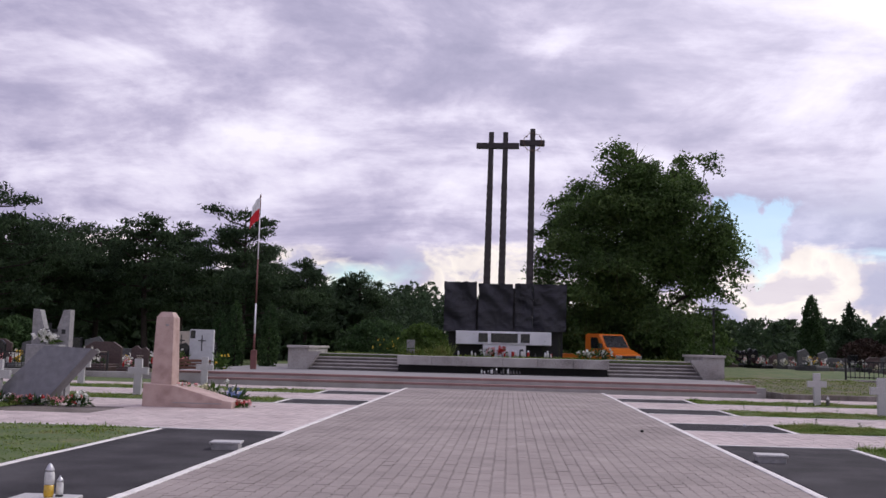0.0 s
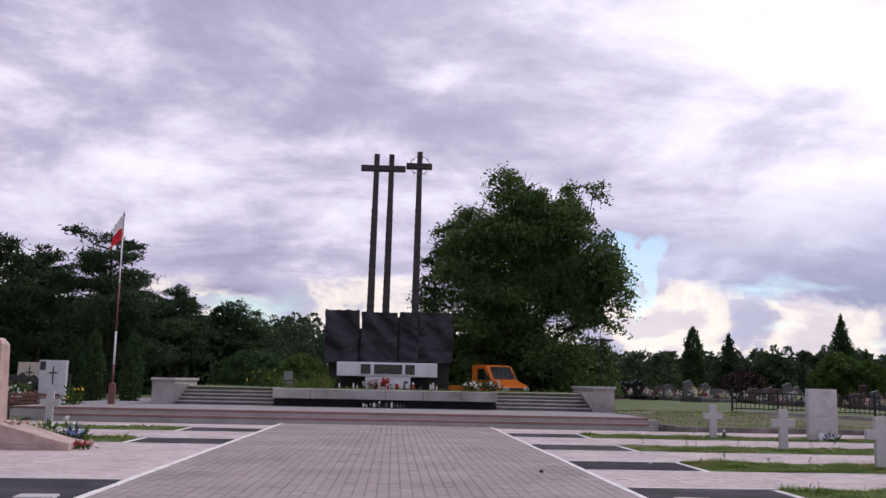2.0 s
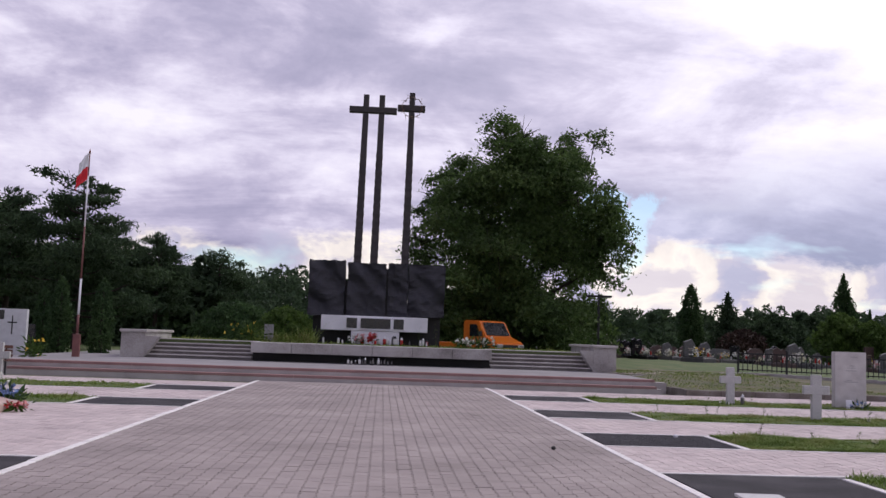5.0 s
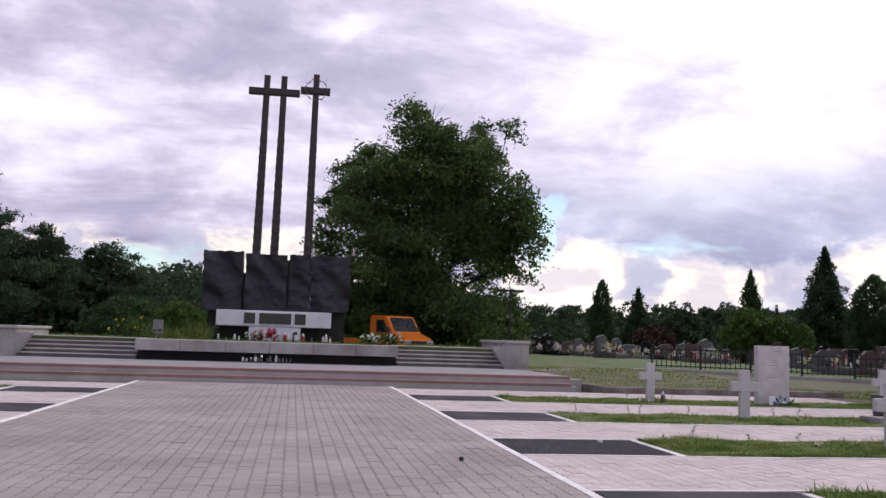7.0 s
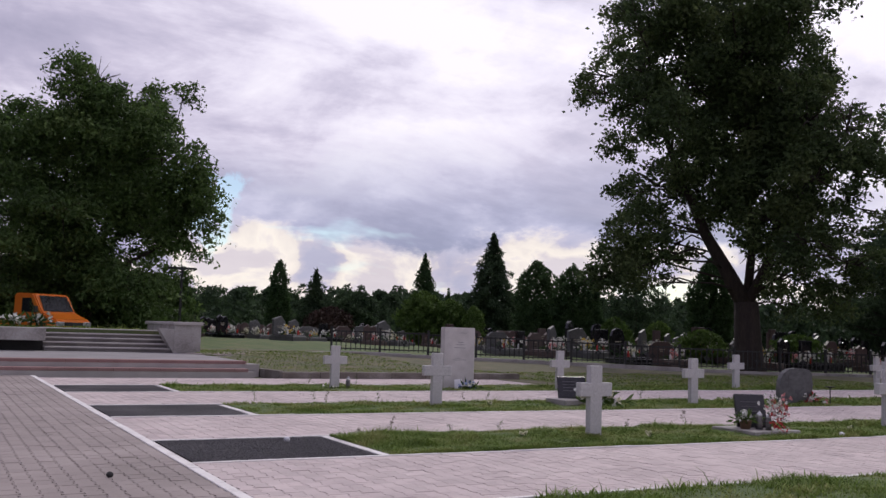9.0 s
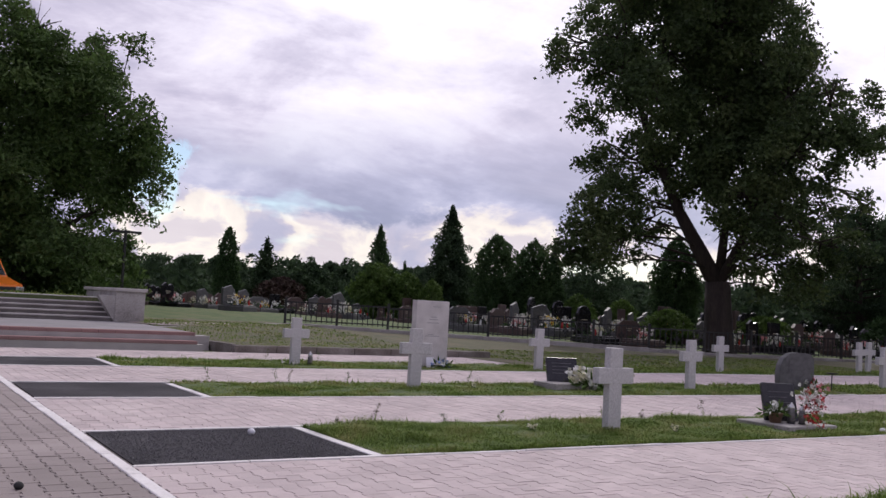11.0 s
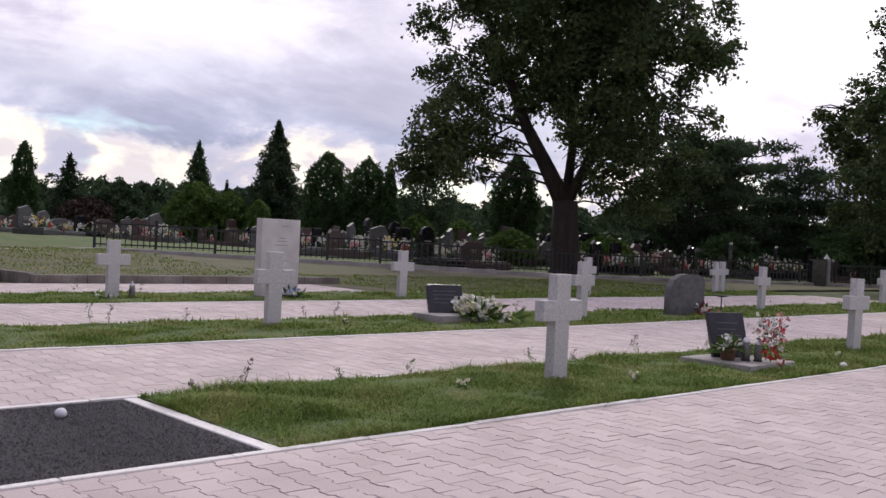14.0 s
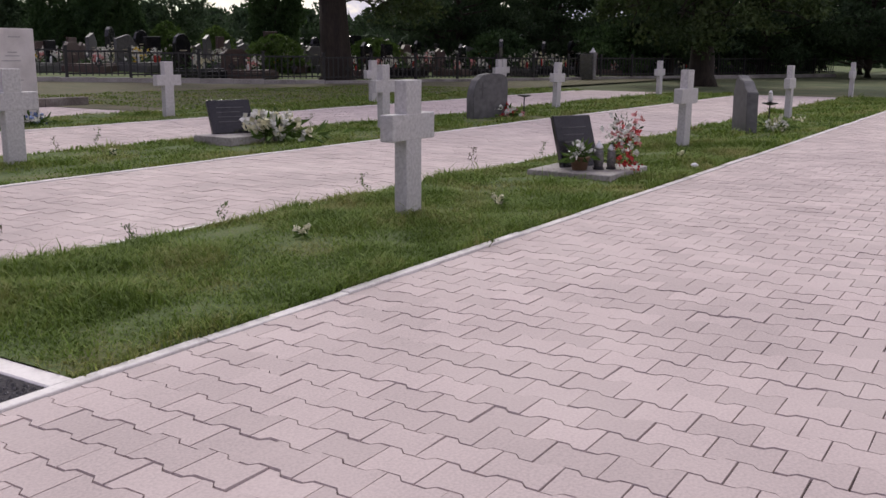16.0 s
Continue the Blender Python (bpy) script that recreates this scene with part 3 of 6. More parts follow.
# three tall crosses, the western pair joined by one beam
def tall_cross(name, xs_top, xs_base, top, beam, label, ring):
    e = thing(name, label, "cross")
    for a, b in zip(xs_base, xs_top):
        bm = bmesh.new()
        n = 60
        rings = []
        for i in range(n + 1):
            s = i / n
            z = PL - 0.06 + (top - PL + 0.06) * s
            w = 0.2 - 0.06 * s + (0.018 if i % 2 and i < 46 else 0.0)
            x = a + (b - a) * s
            rings.append([bm.verts.new((x + cx * w, 48.25 + cy * w, z)) for cx, cy in ((-1, -1), (1, -1), (1, 1), (-1, 1))])
        for p, q in zip(rings, rings[1:]):
            for k in range(4):
                bm.faces.new((p[k], p[(k + 1) % 4], q[(k + 1) % 4], q[k]))
        bm.faces.new(rings[-1])
        bm.faces.new(rings[0][::-1])
        part("cross_shaft", bm, M["cross_steel"], e)
    part("cross_beam", boxes((beam[0], beam[1], 48.06, 48.42, beam[2] - 0.15, beam[2] + 0.15), bevel=0.015), M["cross_steel"], e)
    if ring:
        bm = bmesh.new()
        cx = (xs_top[0])
        for k in range(11):
            t0, t1 = k / 11 * math.tau, (k + 1.35) / 11 * math.tau
            r0, r1 = 0.46 + 0.06 * (k % 2), 0.5 - 0.06 * (k % 2)
            tube(bm, [(cx + r0 * math.cos(t0), 47.98, beam[2] + r0 * math.sin(t0)), (cx + 0.52 * math.cos((t0 + t1) / 2), 47.9, beam[2] + 0.52 * math.sin((t0 + t1) / 2)), (cx + r1 * math.cos(t1), 47.98, beam[2] + r1 * math.sin(t1))], [0.018] * 3, 5)
            tube(bm, [(cx + r0 * math.cos(t0), 47.98, beam[2] + r0 * math.sin(t0)), (cx + (r0 + 0.2) * math.cos(t0 + 0.3), 47.95, beam[2] + (r0 + 0.2) * math.sin(t0 + 0.3))], [0.014, 0.004], 4)
        part("thorn_wreath", bm, M["rust"], e, "thin metal wreath of thorns")


M["rust"] = material("rusty_wire", [(0.1, 0.06, 0.04), (0.2, 0.13, 0.08)], 8, 0.8, 0.2, 40)
tall_cross("tall_double_cross", (-4.78, -3.98), (-4.95, -4.12), 13.75, (-5.62, -3.22, 12.97), "two tall dark riveted crosses sharing one beam", False)
tall_cross("tall_cross", (-2.46,), (-2.55,), 13.95, (-3.19, -1.79, 13.15), "tall dark riveted cross with a wreath of thorns", True)

# ---------------------------------------------------------------- plants
def leaves(points, size, aspect=0.5, seed=1, droop=0.0, vary=0.4, up=0.0):
    """Small folded leaf blades (two triangles each) at the given points."""
    rng = np.random.default_rng(seed)
    n = len(points)
    d = rng.normal(0, 1, (n, 3))
    d[:, 2] = d[:, 2] * (1 - 0.5 * droop) - droop + up
    d /= np.linalg.norm(d, axis=1)[:, None]
    r = rng.normal(0, 1, (n, 3))
    s = np.cross(d, r)
    s /= np.linalg.norm(s, axis=1)[:, None] + 1e-9
    ln = size * (1 + vary * rng.uniform(-1, 1, n))[:, None]
    nrm = np.cross(d, s)
    a, b = points - d * ln * 0.5, points + d * ln * 0.5
    c = points + s * ln * aspect * 0.5 + nrm * ln * 0.12
    e = points - s * ln * aspect * 0.5 + nrm * ln * 0.12
    v = np.stack((a, c, b, e), 1).reshape(-1, 3)
    f = np.arange(n * 4).reshape(-1, 4)
    return v, f


def lobe_points(lobes, n, seed, shell=0.55, flat=0.55, clump=0.34, per=170, sag=0.3):
    """Points in pads: each lobe (x, y, z, r) carries many flattened, slightly hanging pads of leaves on its skin."""
    rng = np.random.default_rng(seed)
    lobes = np.array(lobes)
    weight = lobes[:, 3] ** 1.5
    pads = max(12, n // per)
    pick = rng.choice(len(lobes), pads, p=weight / weight.sum())
    d = rng.normal(0, 1, (pads, 3))
    d[:, 2] += 0.25
    d /= np.linalg.norm(d, axis=1)[:, None]
    rad = lobes[pick, 3] * (shell + (1.0 - shell) * rng.uniform(0, 1, pads) ** 0.6)
    centre = lobes[pick, :3] + d * rad[:, None] * (1, 1, 0.85)
    size = (clump * lobes[pick, 3] ** 0.7 + 0.1) * rng.uniform(0.55, 1.25, pads)
    per_leaf = rng.choice(pads, n, p=size ** 2 / (size ** 2).sum())
    g = rng.normal(0, 0.52, (n, 3))
    out = np.hypot(g[:, 0], g[:, 1])
    g[:, 2] = g[:, 2] * flat - sag * out ** 2
    return centre[per_leaf] + g * size[per_leaf][:, None]


def limb_tree(name, label, base, trunk_r, fork_z, lobes, n, size, leaf_mat, seed, aspect=0.5, group="", lean=(0, 0), shell=0.55, droop=0.2, limbs=None, flat=0.55, clump=0.34, per=170):
    """A tree: tapered trunk, main limbs, a branch bent towards each lobe, and a crown of single leaves on pads."""
    e = thing(name, label, "tree", pose(*base), group)
    rng = random.Random(seed)
    top = max(l[2] for l in lobes)
    mid = Vector((lean[0], lean[1], fork_z))
    head = mid + Vector((lean[0] * 0.5, lean[1] * 0.5, (top - fork_z) * 0.45))
    bm = bmesh.new()
    tube(bm, [(0, 0, -0.1), (0, 0, 0.35), mid * 0.5, mid] + ([head] if not limbs else []), [trunk_r * 1.5, trunk_r * 1.1, trunk_r, trunk_r * 0.9, trunk_r * 0.35][:4 if limbs else 5], 12)
    part("trunk", bm, M["bark"], e, smooth=True)
    nodes = [mid.lerp(head, k / 5) for k in range(5)]
    if limbs:
        nodes = []
        for line in limbs:
            pts = [mid * 0.93] + [Vector(p) for p in line]
            bm = bmesh.new()
            stout = trunk_r * (0.7 if line is limbs[0] else 0.42)
            tube(bm, pts, [stout * (1.0 - 0.82 * i / (len(pts) - 1)) for i in range(len(pts))], 9)
            part("limb", bm, M["bark"], e, smooth=True)
            nodes += [a.lerp(b, k / 4) for a, b in zip(pts, pts[1:]) for k in range(4)]
    bm = bmesh.new()
    for x, y, z, r in lobes:
        g = Vector((x, y, z))
        s = min(nodes, key=lambda p: (p - g).length + 1.5 * max(0.0, p.z - g.z))
        m1 = s.lerp(g, 0.5) + Vector((rng.uniform(-0.5, 0.5), rng.uniform(-0.5, 0.5), rng.uniform(0.0, 0.25) * (g - s).length))
        tube(bm, [s, m1, g], [trunk_r * 0.1, trunk_r * 0.07, 0.015], 6)
        for _ in range(6):
            q = g + Vector((rng.gauss(0, 1), rng.gauss(0, 1), rng.gauss(0, 0.8))).normalized() * r * 0.98
            f = m1.lerp(g, rng.uniform(0.3, 1.0))
            tube(bm, [f, (f + q) * 0.5 + Vector((rng.uniform(-0.1, 0.1), rng.uniform(-0.1, 0.1), 0.12)), q], [trunk_r * 0.08, trunk_r * 0.05, 0.008], 4)
    part("branchwork", bm, M["bark"], e, smooth=True)
    v, f = leaves(lobe_points(lobes, n, seed, shell, flat, clump, per), size, aspect, seed + 1, droop)
    tagged(part("crown", array_mesh(name + "_crown", v, f), leaf_mat, e), kind="stuff")
    return e


def spindle(name, label, base, height, width, profile, n, size, leaf_mat, seed, aspect=0.4, category="tree", trunk=0.1, up=0.6, droop=0.0, tiers=0, group=""):
    """A conifer or clipped shrub: leaves on a skin given by a profile of (height share, radius share)."""
    e = thing(name, label, category, pose(*base), group)
    rng = np.random.default_rng(seed)
    hs, rs = np.array(profile).T
    u = rng.uniform(0, 1, n * 3)
    keep = rng.uniform(0, 1, n * 3) < np.interp(u, hs, rs) + 0.05
    u = u[keep][:n]
    ang = rng.uniform(0, math.tau, len(u))
    rad = np.interp(u, hs, rs) * width / 2
    lump = 0.16 * np.sin(ang * 5 + u * 17 + seed) + 0.13 * np.sin(ang * 9 - u * 31) + 0.1 * np.sin(ang * 2 + u * 9 + seed)
    if tiers:
        lump = lump + 0.3 * np.sin(ang * 7 + np.floor(u * tiers) * 2.4) + 0.6 * (((u * tiers + 0.25 * np.sin(ang * 3)) % 1.0) - 0.5) * -1.0
    bough = rng.uniform(0.72, 1.22, (13, 40))
    cell = (np.floor((ang / math.tau + 0.037 * np.floor(u * height * 1.5)) * 13).astype(int) % 13, np.floor(u * height * 1.5).astype(int) % 40)
    lump = lump + (bough[cell] - 1.0) * (1.5 if tiers else 0.8)
    rad = rad * np.clip(1 + lump, 0.3, 1.7) * (0.45 + 0.55 * rng.uniform(0, 1, len(u)) ** 0.35)
    pts = np.stack((rad * np.cos(ang), rad * np.sin(ang), u * height + rng.normal(0, 0.02 * height, len(u)) * 0.6), 1)
    pts[:, 2] = np.maximum(pts[:, 2], 0.03)
    bm = bmesh.new()
    tube(bm, [(0, 0, -0.1), (0, 0, height * 0.5), (0, 0, height * 0.93)], [trunk, trunk * 0.6, 0.015], 7)
    part("trunk", bm, M["bark"], e)
    v, f = leaves(pts, size, aspect, seed + 5, droop, 0.4, up)
    tagged(part("foliage", array_mesh(name + "_foliage", v, f), leaf_mat, e), kind="stuff")
    return e


CONE = [(0, 0.75), (0.06, 1), (0.3, 0.85), (0.65, 0.45), (0.9, 0.14), (1, 0.02)]
COLUMN = [(0, 0.7), (0.1, 0.95), (0.5, 1), (0.8, 0.75), (0.94, 0.35), (1, 0.05)]
BALL = [(0, 0.55), (0.2, 0.9), (0.5, 1), (0.8, 0.75), (0.95, 0.35), (1, 0.05)]

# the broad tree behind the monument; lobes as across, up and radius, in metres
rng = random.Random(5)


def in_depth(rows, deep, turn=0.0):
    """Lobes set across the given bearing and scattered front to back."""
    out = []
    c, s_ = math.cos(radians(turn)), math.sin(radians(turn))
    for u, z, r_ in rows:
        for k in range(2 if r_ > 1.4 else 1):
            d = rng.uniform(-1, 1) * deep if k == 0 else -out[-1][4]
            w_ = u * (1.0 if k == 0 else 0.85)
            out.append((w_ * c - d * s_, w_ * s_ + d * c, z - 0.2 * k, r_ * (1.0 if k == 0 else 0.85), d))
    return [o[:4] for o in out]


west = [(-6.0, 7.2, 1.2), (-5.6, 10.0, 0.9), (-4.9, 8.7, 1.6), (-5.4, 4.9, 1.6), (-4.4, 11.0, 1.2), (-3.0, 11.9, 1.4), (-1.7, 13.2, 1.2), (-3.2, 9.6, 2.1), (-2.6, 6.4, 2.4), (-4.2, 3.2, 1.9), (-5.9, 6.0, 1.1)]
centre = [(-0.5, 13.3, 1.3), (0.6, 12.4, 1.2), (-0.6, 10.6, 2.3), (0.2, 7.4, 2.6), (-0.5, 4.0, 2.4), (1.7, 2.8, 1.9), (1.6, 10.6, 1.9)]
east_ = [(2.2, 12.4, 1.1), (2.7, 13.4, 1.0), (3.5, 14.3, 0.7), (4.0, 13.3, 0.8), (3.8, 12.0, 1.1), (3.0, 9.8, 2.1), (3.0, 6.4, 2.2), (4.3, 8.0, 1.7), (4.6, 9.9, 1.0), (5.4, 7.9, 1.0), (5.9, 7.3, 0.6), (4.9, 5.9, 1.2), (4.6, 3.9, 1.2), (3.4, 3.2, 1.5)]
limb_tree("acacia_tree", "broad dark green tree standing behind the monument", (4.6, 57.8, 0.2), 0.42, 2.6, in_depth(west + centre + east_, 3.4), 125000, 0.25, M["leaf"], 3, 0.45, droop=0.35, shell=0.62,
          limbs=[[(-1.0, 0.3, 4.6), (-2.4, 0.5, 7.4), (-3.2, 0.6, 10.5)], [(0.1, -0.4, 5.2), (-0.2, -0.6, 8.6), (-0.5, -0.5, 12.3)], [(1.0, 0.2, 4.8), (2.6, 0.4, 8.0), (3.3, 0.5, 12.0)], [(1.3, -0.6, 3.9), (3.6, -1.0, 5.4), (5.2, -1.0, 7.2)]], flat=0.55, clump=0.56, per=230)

# the big leaning tree behind the fence; its crown hangs out to the west, with a window beside the lowest limb
west = [(-7.4, 13.4, 1.15), (-6.7, 11.6, 1.05), (-7.5, 14.6, 1.1), (-6.0, 14.6, 1.5), (-4.7, 12.6, 1.6), (-6.2, 16.8, 1.5), (-5.9, 8.7, 1.1), (-6.6, 7.1, 1.1), (-7.1, 5.5, 0.95), (-7.3, 4.2, 0.7), (-5.9, 5.2, 1.3), (-4.9, 6.8, 1.4), (-4.6, 4.8, 1.15), (-3.7, 4.0, 0.7), (-4.4, 8.7, 1.5), (-3.6, 6.0, 1.0)]
centre = [(-2.8, 11.0, 1.9), (-2.6, 13.9, 2.1), (-4.0, 16.8, 2.0), (-1.0, 8.6, 1.6), (-2.5, 7.7, 0.9), (-0.3, 11.8, 2.2), (-0.3, 15.0, 2.3), (1.0, 9.8, 2.1), (1.8, 12.9, 2.0), (2.3, 16.0, 2.0), (-1.2, 18.0, 2.2), (1.2, 18.4, 2.0)]
east_ = [(3.1, 14.0, 1.0), (3.1, 11.6, 1.5), (4.5, 10.6, 1.5), (5.6, 10.5, 1.0), (6.0, 9.7, 0.8), (4.6, 12.0, 0.9), (4.7, 8.7, 1.2), (2.9, 8.5, 1.8), (1.3, 6.6, 1.5), (2.9, 5.9, 1.5), (4.7, 6.7, 1.3), (6.1, 7.2, 0.7), (5.4, 5.1, 1.3), (3.6, 3.6, 1.2), (1.5, 4.3, 1.1), (0.2, 5.6, 0.9), (2.2, 3.2, 1.0), (0.9, 4.6, 1.2), (0.8, 6.8, 1.4)]
c49, s49 = math.cos(radians(-49)), math.sin(radians(-49))


def across(u, d, z):
    return (u * c49 - d * s49, u * s49 + d * c49, z)


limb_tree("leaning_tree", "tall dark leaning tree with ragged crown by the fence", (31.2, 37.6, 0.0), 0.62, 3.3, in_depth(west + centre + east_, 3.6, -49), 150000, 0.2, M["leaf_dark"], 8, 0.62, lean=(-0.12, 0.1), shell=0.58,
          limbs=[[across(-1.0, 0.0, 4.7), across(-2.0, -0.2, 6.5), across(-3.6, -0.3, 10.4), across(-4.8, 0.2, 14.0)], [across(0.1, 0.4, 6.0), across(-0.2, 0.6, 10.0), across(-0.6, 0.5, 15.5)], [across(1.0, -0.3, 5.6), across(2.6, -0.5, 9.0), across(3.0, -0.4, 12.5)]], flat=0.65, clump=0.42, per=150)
rows = [(-4.6, 7.4, 0.9), (-3.7, 6.2, 1.2), (-2.6, 8.4, 1.1), (-2.6, 4.4, 1.5), (-2.2, 7.0, 1.8), (-1.2, 10.4, 1.6), (-0.4, 5.2, 1.9), (0.0, 8.4, 2.2), (0.2, 11.8, 2.2), (1.9, 4.4, 1.6), (2.3, 7.2, 1.9), (2.2, 10.2, 1.9), (3.9, 5.6, 1.5), (4.2, 8.4, 1.5), (0.6, 2.8, 1.4), (-1.4, 2.8, 1.3), (2.6, 2.9, 1.4), (-3.2, 3.2, 1.0)]
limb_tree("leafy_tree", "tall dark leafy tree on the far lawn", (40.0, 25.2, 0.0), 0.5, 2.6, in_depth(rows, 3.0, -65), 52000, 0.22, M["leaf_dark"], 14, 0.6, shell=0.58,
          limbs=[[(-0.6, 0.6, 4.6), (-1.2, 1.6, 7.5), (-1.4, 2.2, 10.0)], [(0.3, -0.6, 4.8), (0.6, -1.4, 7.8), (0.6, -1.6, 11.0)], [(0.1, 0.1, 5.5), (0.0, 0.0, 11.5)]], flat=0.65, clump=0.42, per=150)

# conifers and shrubs among the graves
for args in (
    ("column_thuja", "slim dark columnar thuja among graves", (21.7, 77.2, 0.2), 6.5, 1.75, COLUMN, 5000, 0.3, M["thuja"], 11, 0.35),
    ("young_spruce", "dark cone-shaped spruce among graves", (24.8, 77.2, 0.2), 5.9, 3.3, CONE, 6000, 0.34, M["pine"], 12, 0.3, "tree", 0.1, 0.0, 0.2, 7),
    ("dark_shrub", "round dark shrub behind the graves", (30.0, 80.4, 0.2), 4.4, 3.6, BALL, 5000, 0.36, M["pine"], 13, 0.5, "shrub"),
    ("small_spruce", "small distant pointed spruce", (36.1, 88.6, 0.2), 4.3, 1.8, CONE, 1800, 0.3, M["pine"], 14, 0.4),
    ("cone_thuja", "pointed dark conical thuja among graves", (34.1, 76.2, 0.2), 7.7, 3.2, CONE, 8000, 0.32, M["thuja"], 15, 0.35, "tree", 0.1, 0.4, 0.0, 9),
    ("bright_bush", "bright green leafy bush among graves", (30.8, 70.0, 0.2), 4.3, 3.4, BALL, 6000, 0.3, M["shrub"], 16, 0.5, "shrub"),
    ("small_thuja", "small pointed thuja among graves", (33.0, 69.95, 0.2), 4.6, 1.3, CONE, 1800, 0.26, M["thuja"], 17, 0.4),
    ("bright_bush", "low bright green bush among graves", (32.3, 68.4, 0.2), 3.7, 2.9, BALL, 4500, 0.28, M["shrub"], 18, 0.5, "shrub"),
    ("broad_spruce", "broad dark spruce with ragged drooping boughs", (35.9, 68.2, 0.2), 8.9, 4.6, CONE, 15000, 0.38, M["pine"], 19, 0.3, "tree", 0.16, -0.1, 0.3, 11),
    ("ball_shrub", "clipped round green shrub", (28.65, 58.6, 0.2), 2.95, 1.5, BALL, 3000, 0.2, M["shrub"], 20, 0.5, "shrub"),
    ("broad_thuja", "broad dark rounded thuja", (34.8, 60.5, 0.2), 6.4, 3.0, COLUMN, 9000, 0.3, M["thuja"], 21, 0.35),
    ("broad_thuja", "broad dark rounded thuja", (35.8, 57.6, 0.2), 6.0, 2.9, COLUMN, 8000, 0.3, M["thuja"], 22, 0.35),
    ("tall_thuja", "tall dark thuja behind the leaning tree", (38.1, 47.1, 0.1), 6.2, 2.5, COLUMN, 9000, 0.28, M["thuja"], 23, 0.35),
    ("broad_thuja", "slim dark pointed thuja beside broader ones", (36.1, 55.8, 0.2), 5.9, 1.9, CONE, 6500, 0.28, M["thuja"], 64, 0.35),
    ("far_pine", "rounded far pine between the graves and the wood", (51.1, 69.2, 0.2), 6.2, 5.0, BALL, 6500, 0.36, M["pine"], 65, 0.35, "tree", 0.14, 0.0, 0.1, 6),
    ("ball_shrub", "clipped round green shrub", (32.4, 48.9, 0.1), 2.5, 1.9, BALL, 3500, 0.2, M["shrub"], 24, 0.5, "shrub"),
    ("ball_shrub", "clipped round green shrub", (36.9, 50.2, 0.1), 2.4, 2.0, BALL, 3000, 0.2, M["shrub"], 25, 0.5, "shrub"),
    ("green_bush", "loose bright green bush behind the fence", (37.6, 40.5, 0.0), 1.9, 2.8, BALL, 4000, 0.2, M["shrub"], 26, 0.5, "shrub"),
    ("green_bush", "loose bright green bush behind the fence", (33.0, 42.5, 0.0), 2.0, 2.6, BALL, 4000, 0.2, M["shrub"], 27, 0.5, "shrub"),
    ("green_bush", "loose green bush behind the fence", (43.0, 36.5, 0.0), 2.4, 3.0, BALL, 4500, 0.22, M["thuja"], 28, 0.5, "shrub"),
    ("column_thuja", "slim dark thuja beside the flagpole", (-17.6, 43.5, 0.1), 3.6, 0.9, COLUMN, 2200, 0.2, M["thuja"], 29, 0.35),
    ("column_thuja", "slim dark thuja beside the flagpole", (-15.9, 43.8, 0.1), 3.6, 0.95, COLUMN, 2200, 0.2, M["thuja"], 30, 0.35),
    ("column_thuja", "slim thuja below the pines", (-19.2, 46.0, 0.1), 3.2, 0.9, COLUMN, 1800, 0.2, M["thuja"], 31, 0.35),
    ("green_bush", "round olive green bush behind graves", (-29.5, 44.0, 0.1), 2.6, 3.2, BALL, 4500, 0.24, M["thuja"], 32, 0.5, "shrub"),
    ("green_bush", "round olive green bush behind graves", (-37.0, 45.0, 0.1), 2.8, 4.2, BALL, 4500, 0.26, M["thuja"], 33, 0.5, "shrub"),
    ("green_bush", "bright bush behind the monument", (-9.5, 60.0, 0.2), 3.0, 3.4, BALL, 4500, 0.26, M["shrub"], 34, 0.5, "shrub"),
    ("green_bush", "loose green bush behind the monument", (-13.5, 66.0, 0.2), 3.4, 5.0, BALL, 4500, 0.3, M["thuja"], 35, 0.5, "shrub"),
    ("green_bush", "loose green bush behind the monument", (-3.5, 64.0, 0.2), 3.6, 4.5, BALL, 4500, 0.3, M["thuja"], 36, 0.5, "shrub"),
    ("green_bush", "dark bush beneath the broad tree", (2.0, 59.5, 0.2), 4.4, 6.5, BALL, 7000, 0.32, M["leaf"], 37, 0.5, "shrub"),
    ("green_bush", "dark bush beneath the broad tree", (8.0, 60.5, 0.2), 4.0, 6.0, BALL, 7000, 0.32, M["leaf"], 38, 0.5, "shrub"),
    ("dark_hedge", "dense dark evergreen hedge behind the fence", (50.5, 32.5, 0.0), 3.2, 5.5, BALL, 6000, 0.26, M["thuja"], 61, 0.5, "shrub"),
    ("dark_hedge", "dense dark evergreen hedge behind the fence", (56.5, 30.0, 0.0), 3.6, 6.0, BALL, 6000, 0.28, M["pine"], 62, 0.5, "shrub"),
    ("dark_hedge", "dense dark evergreen hedge behind the fence", (62.5, 27.0, 0.0), 3.4, 6.0, BALL, 6000, 0.28, M["thuja"], 63, 0.5, "shrub"),
    ("red_bush", "dark reddish shrub behind gravestones", (24.8, 73.9, 0.2), 2.9, 3.4, BALL, 3500, 0.3, M["red_leaf"], 39, 0.5, "shrub"),
):
    spindle(*args)

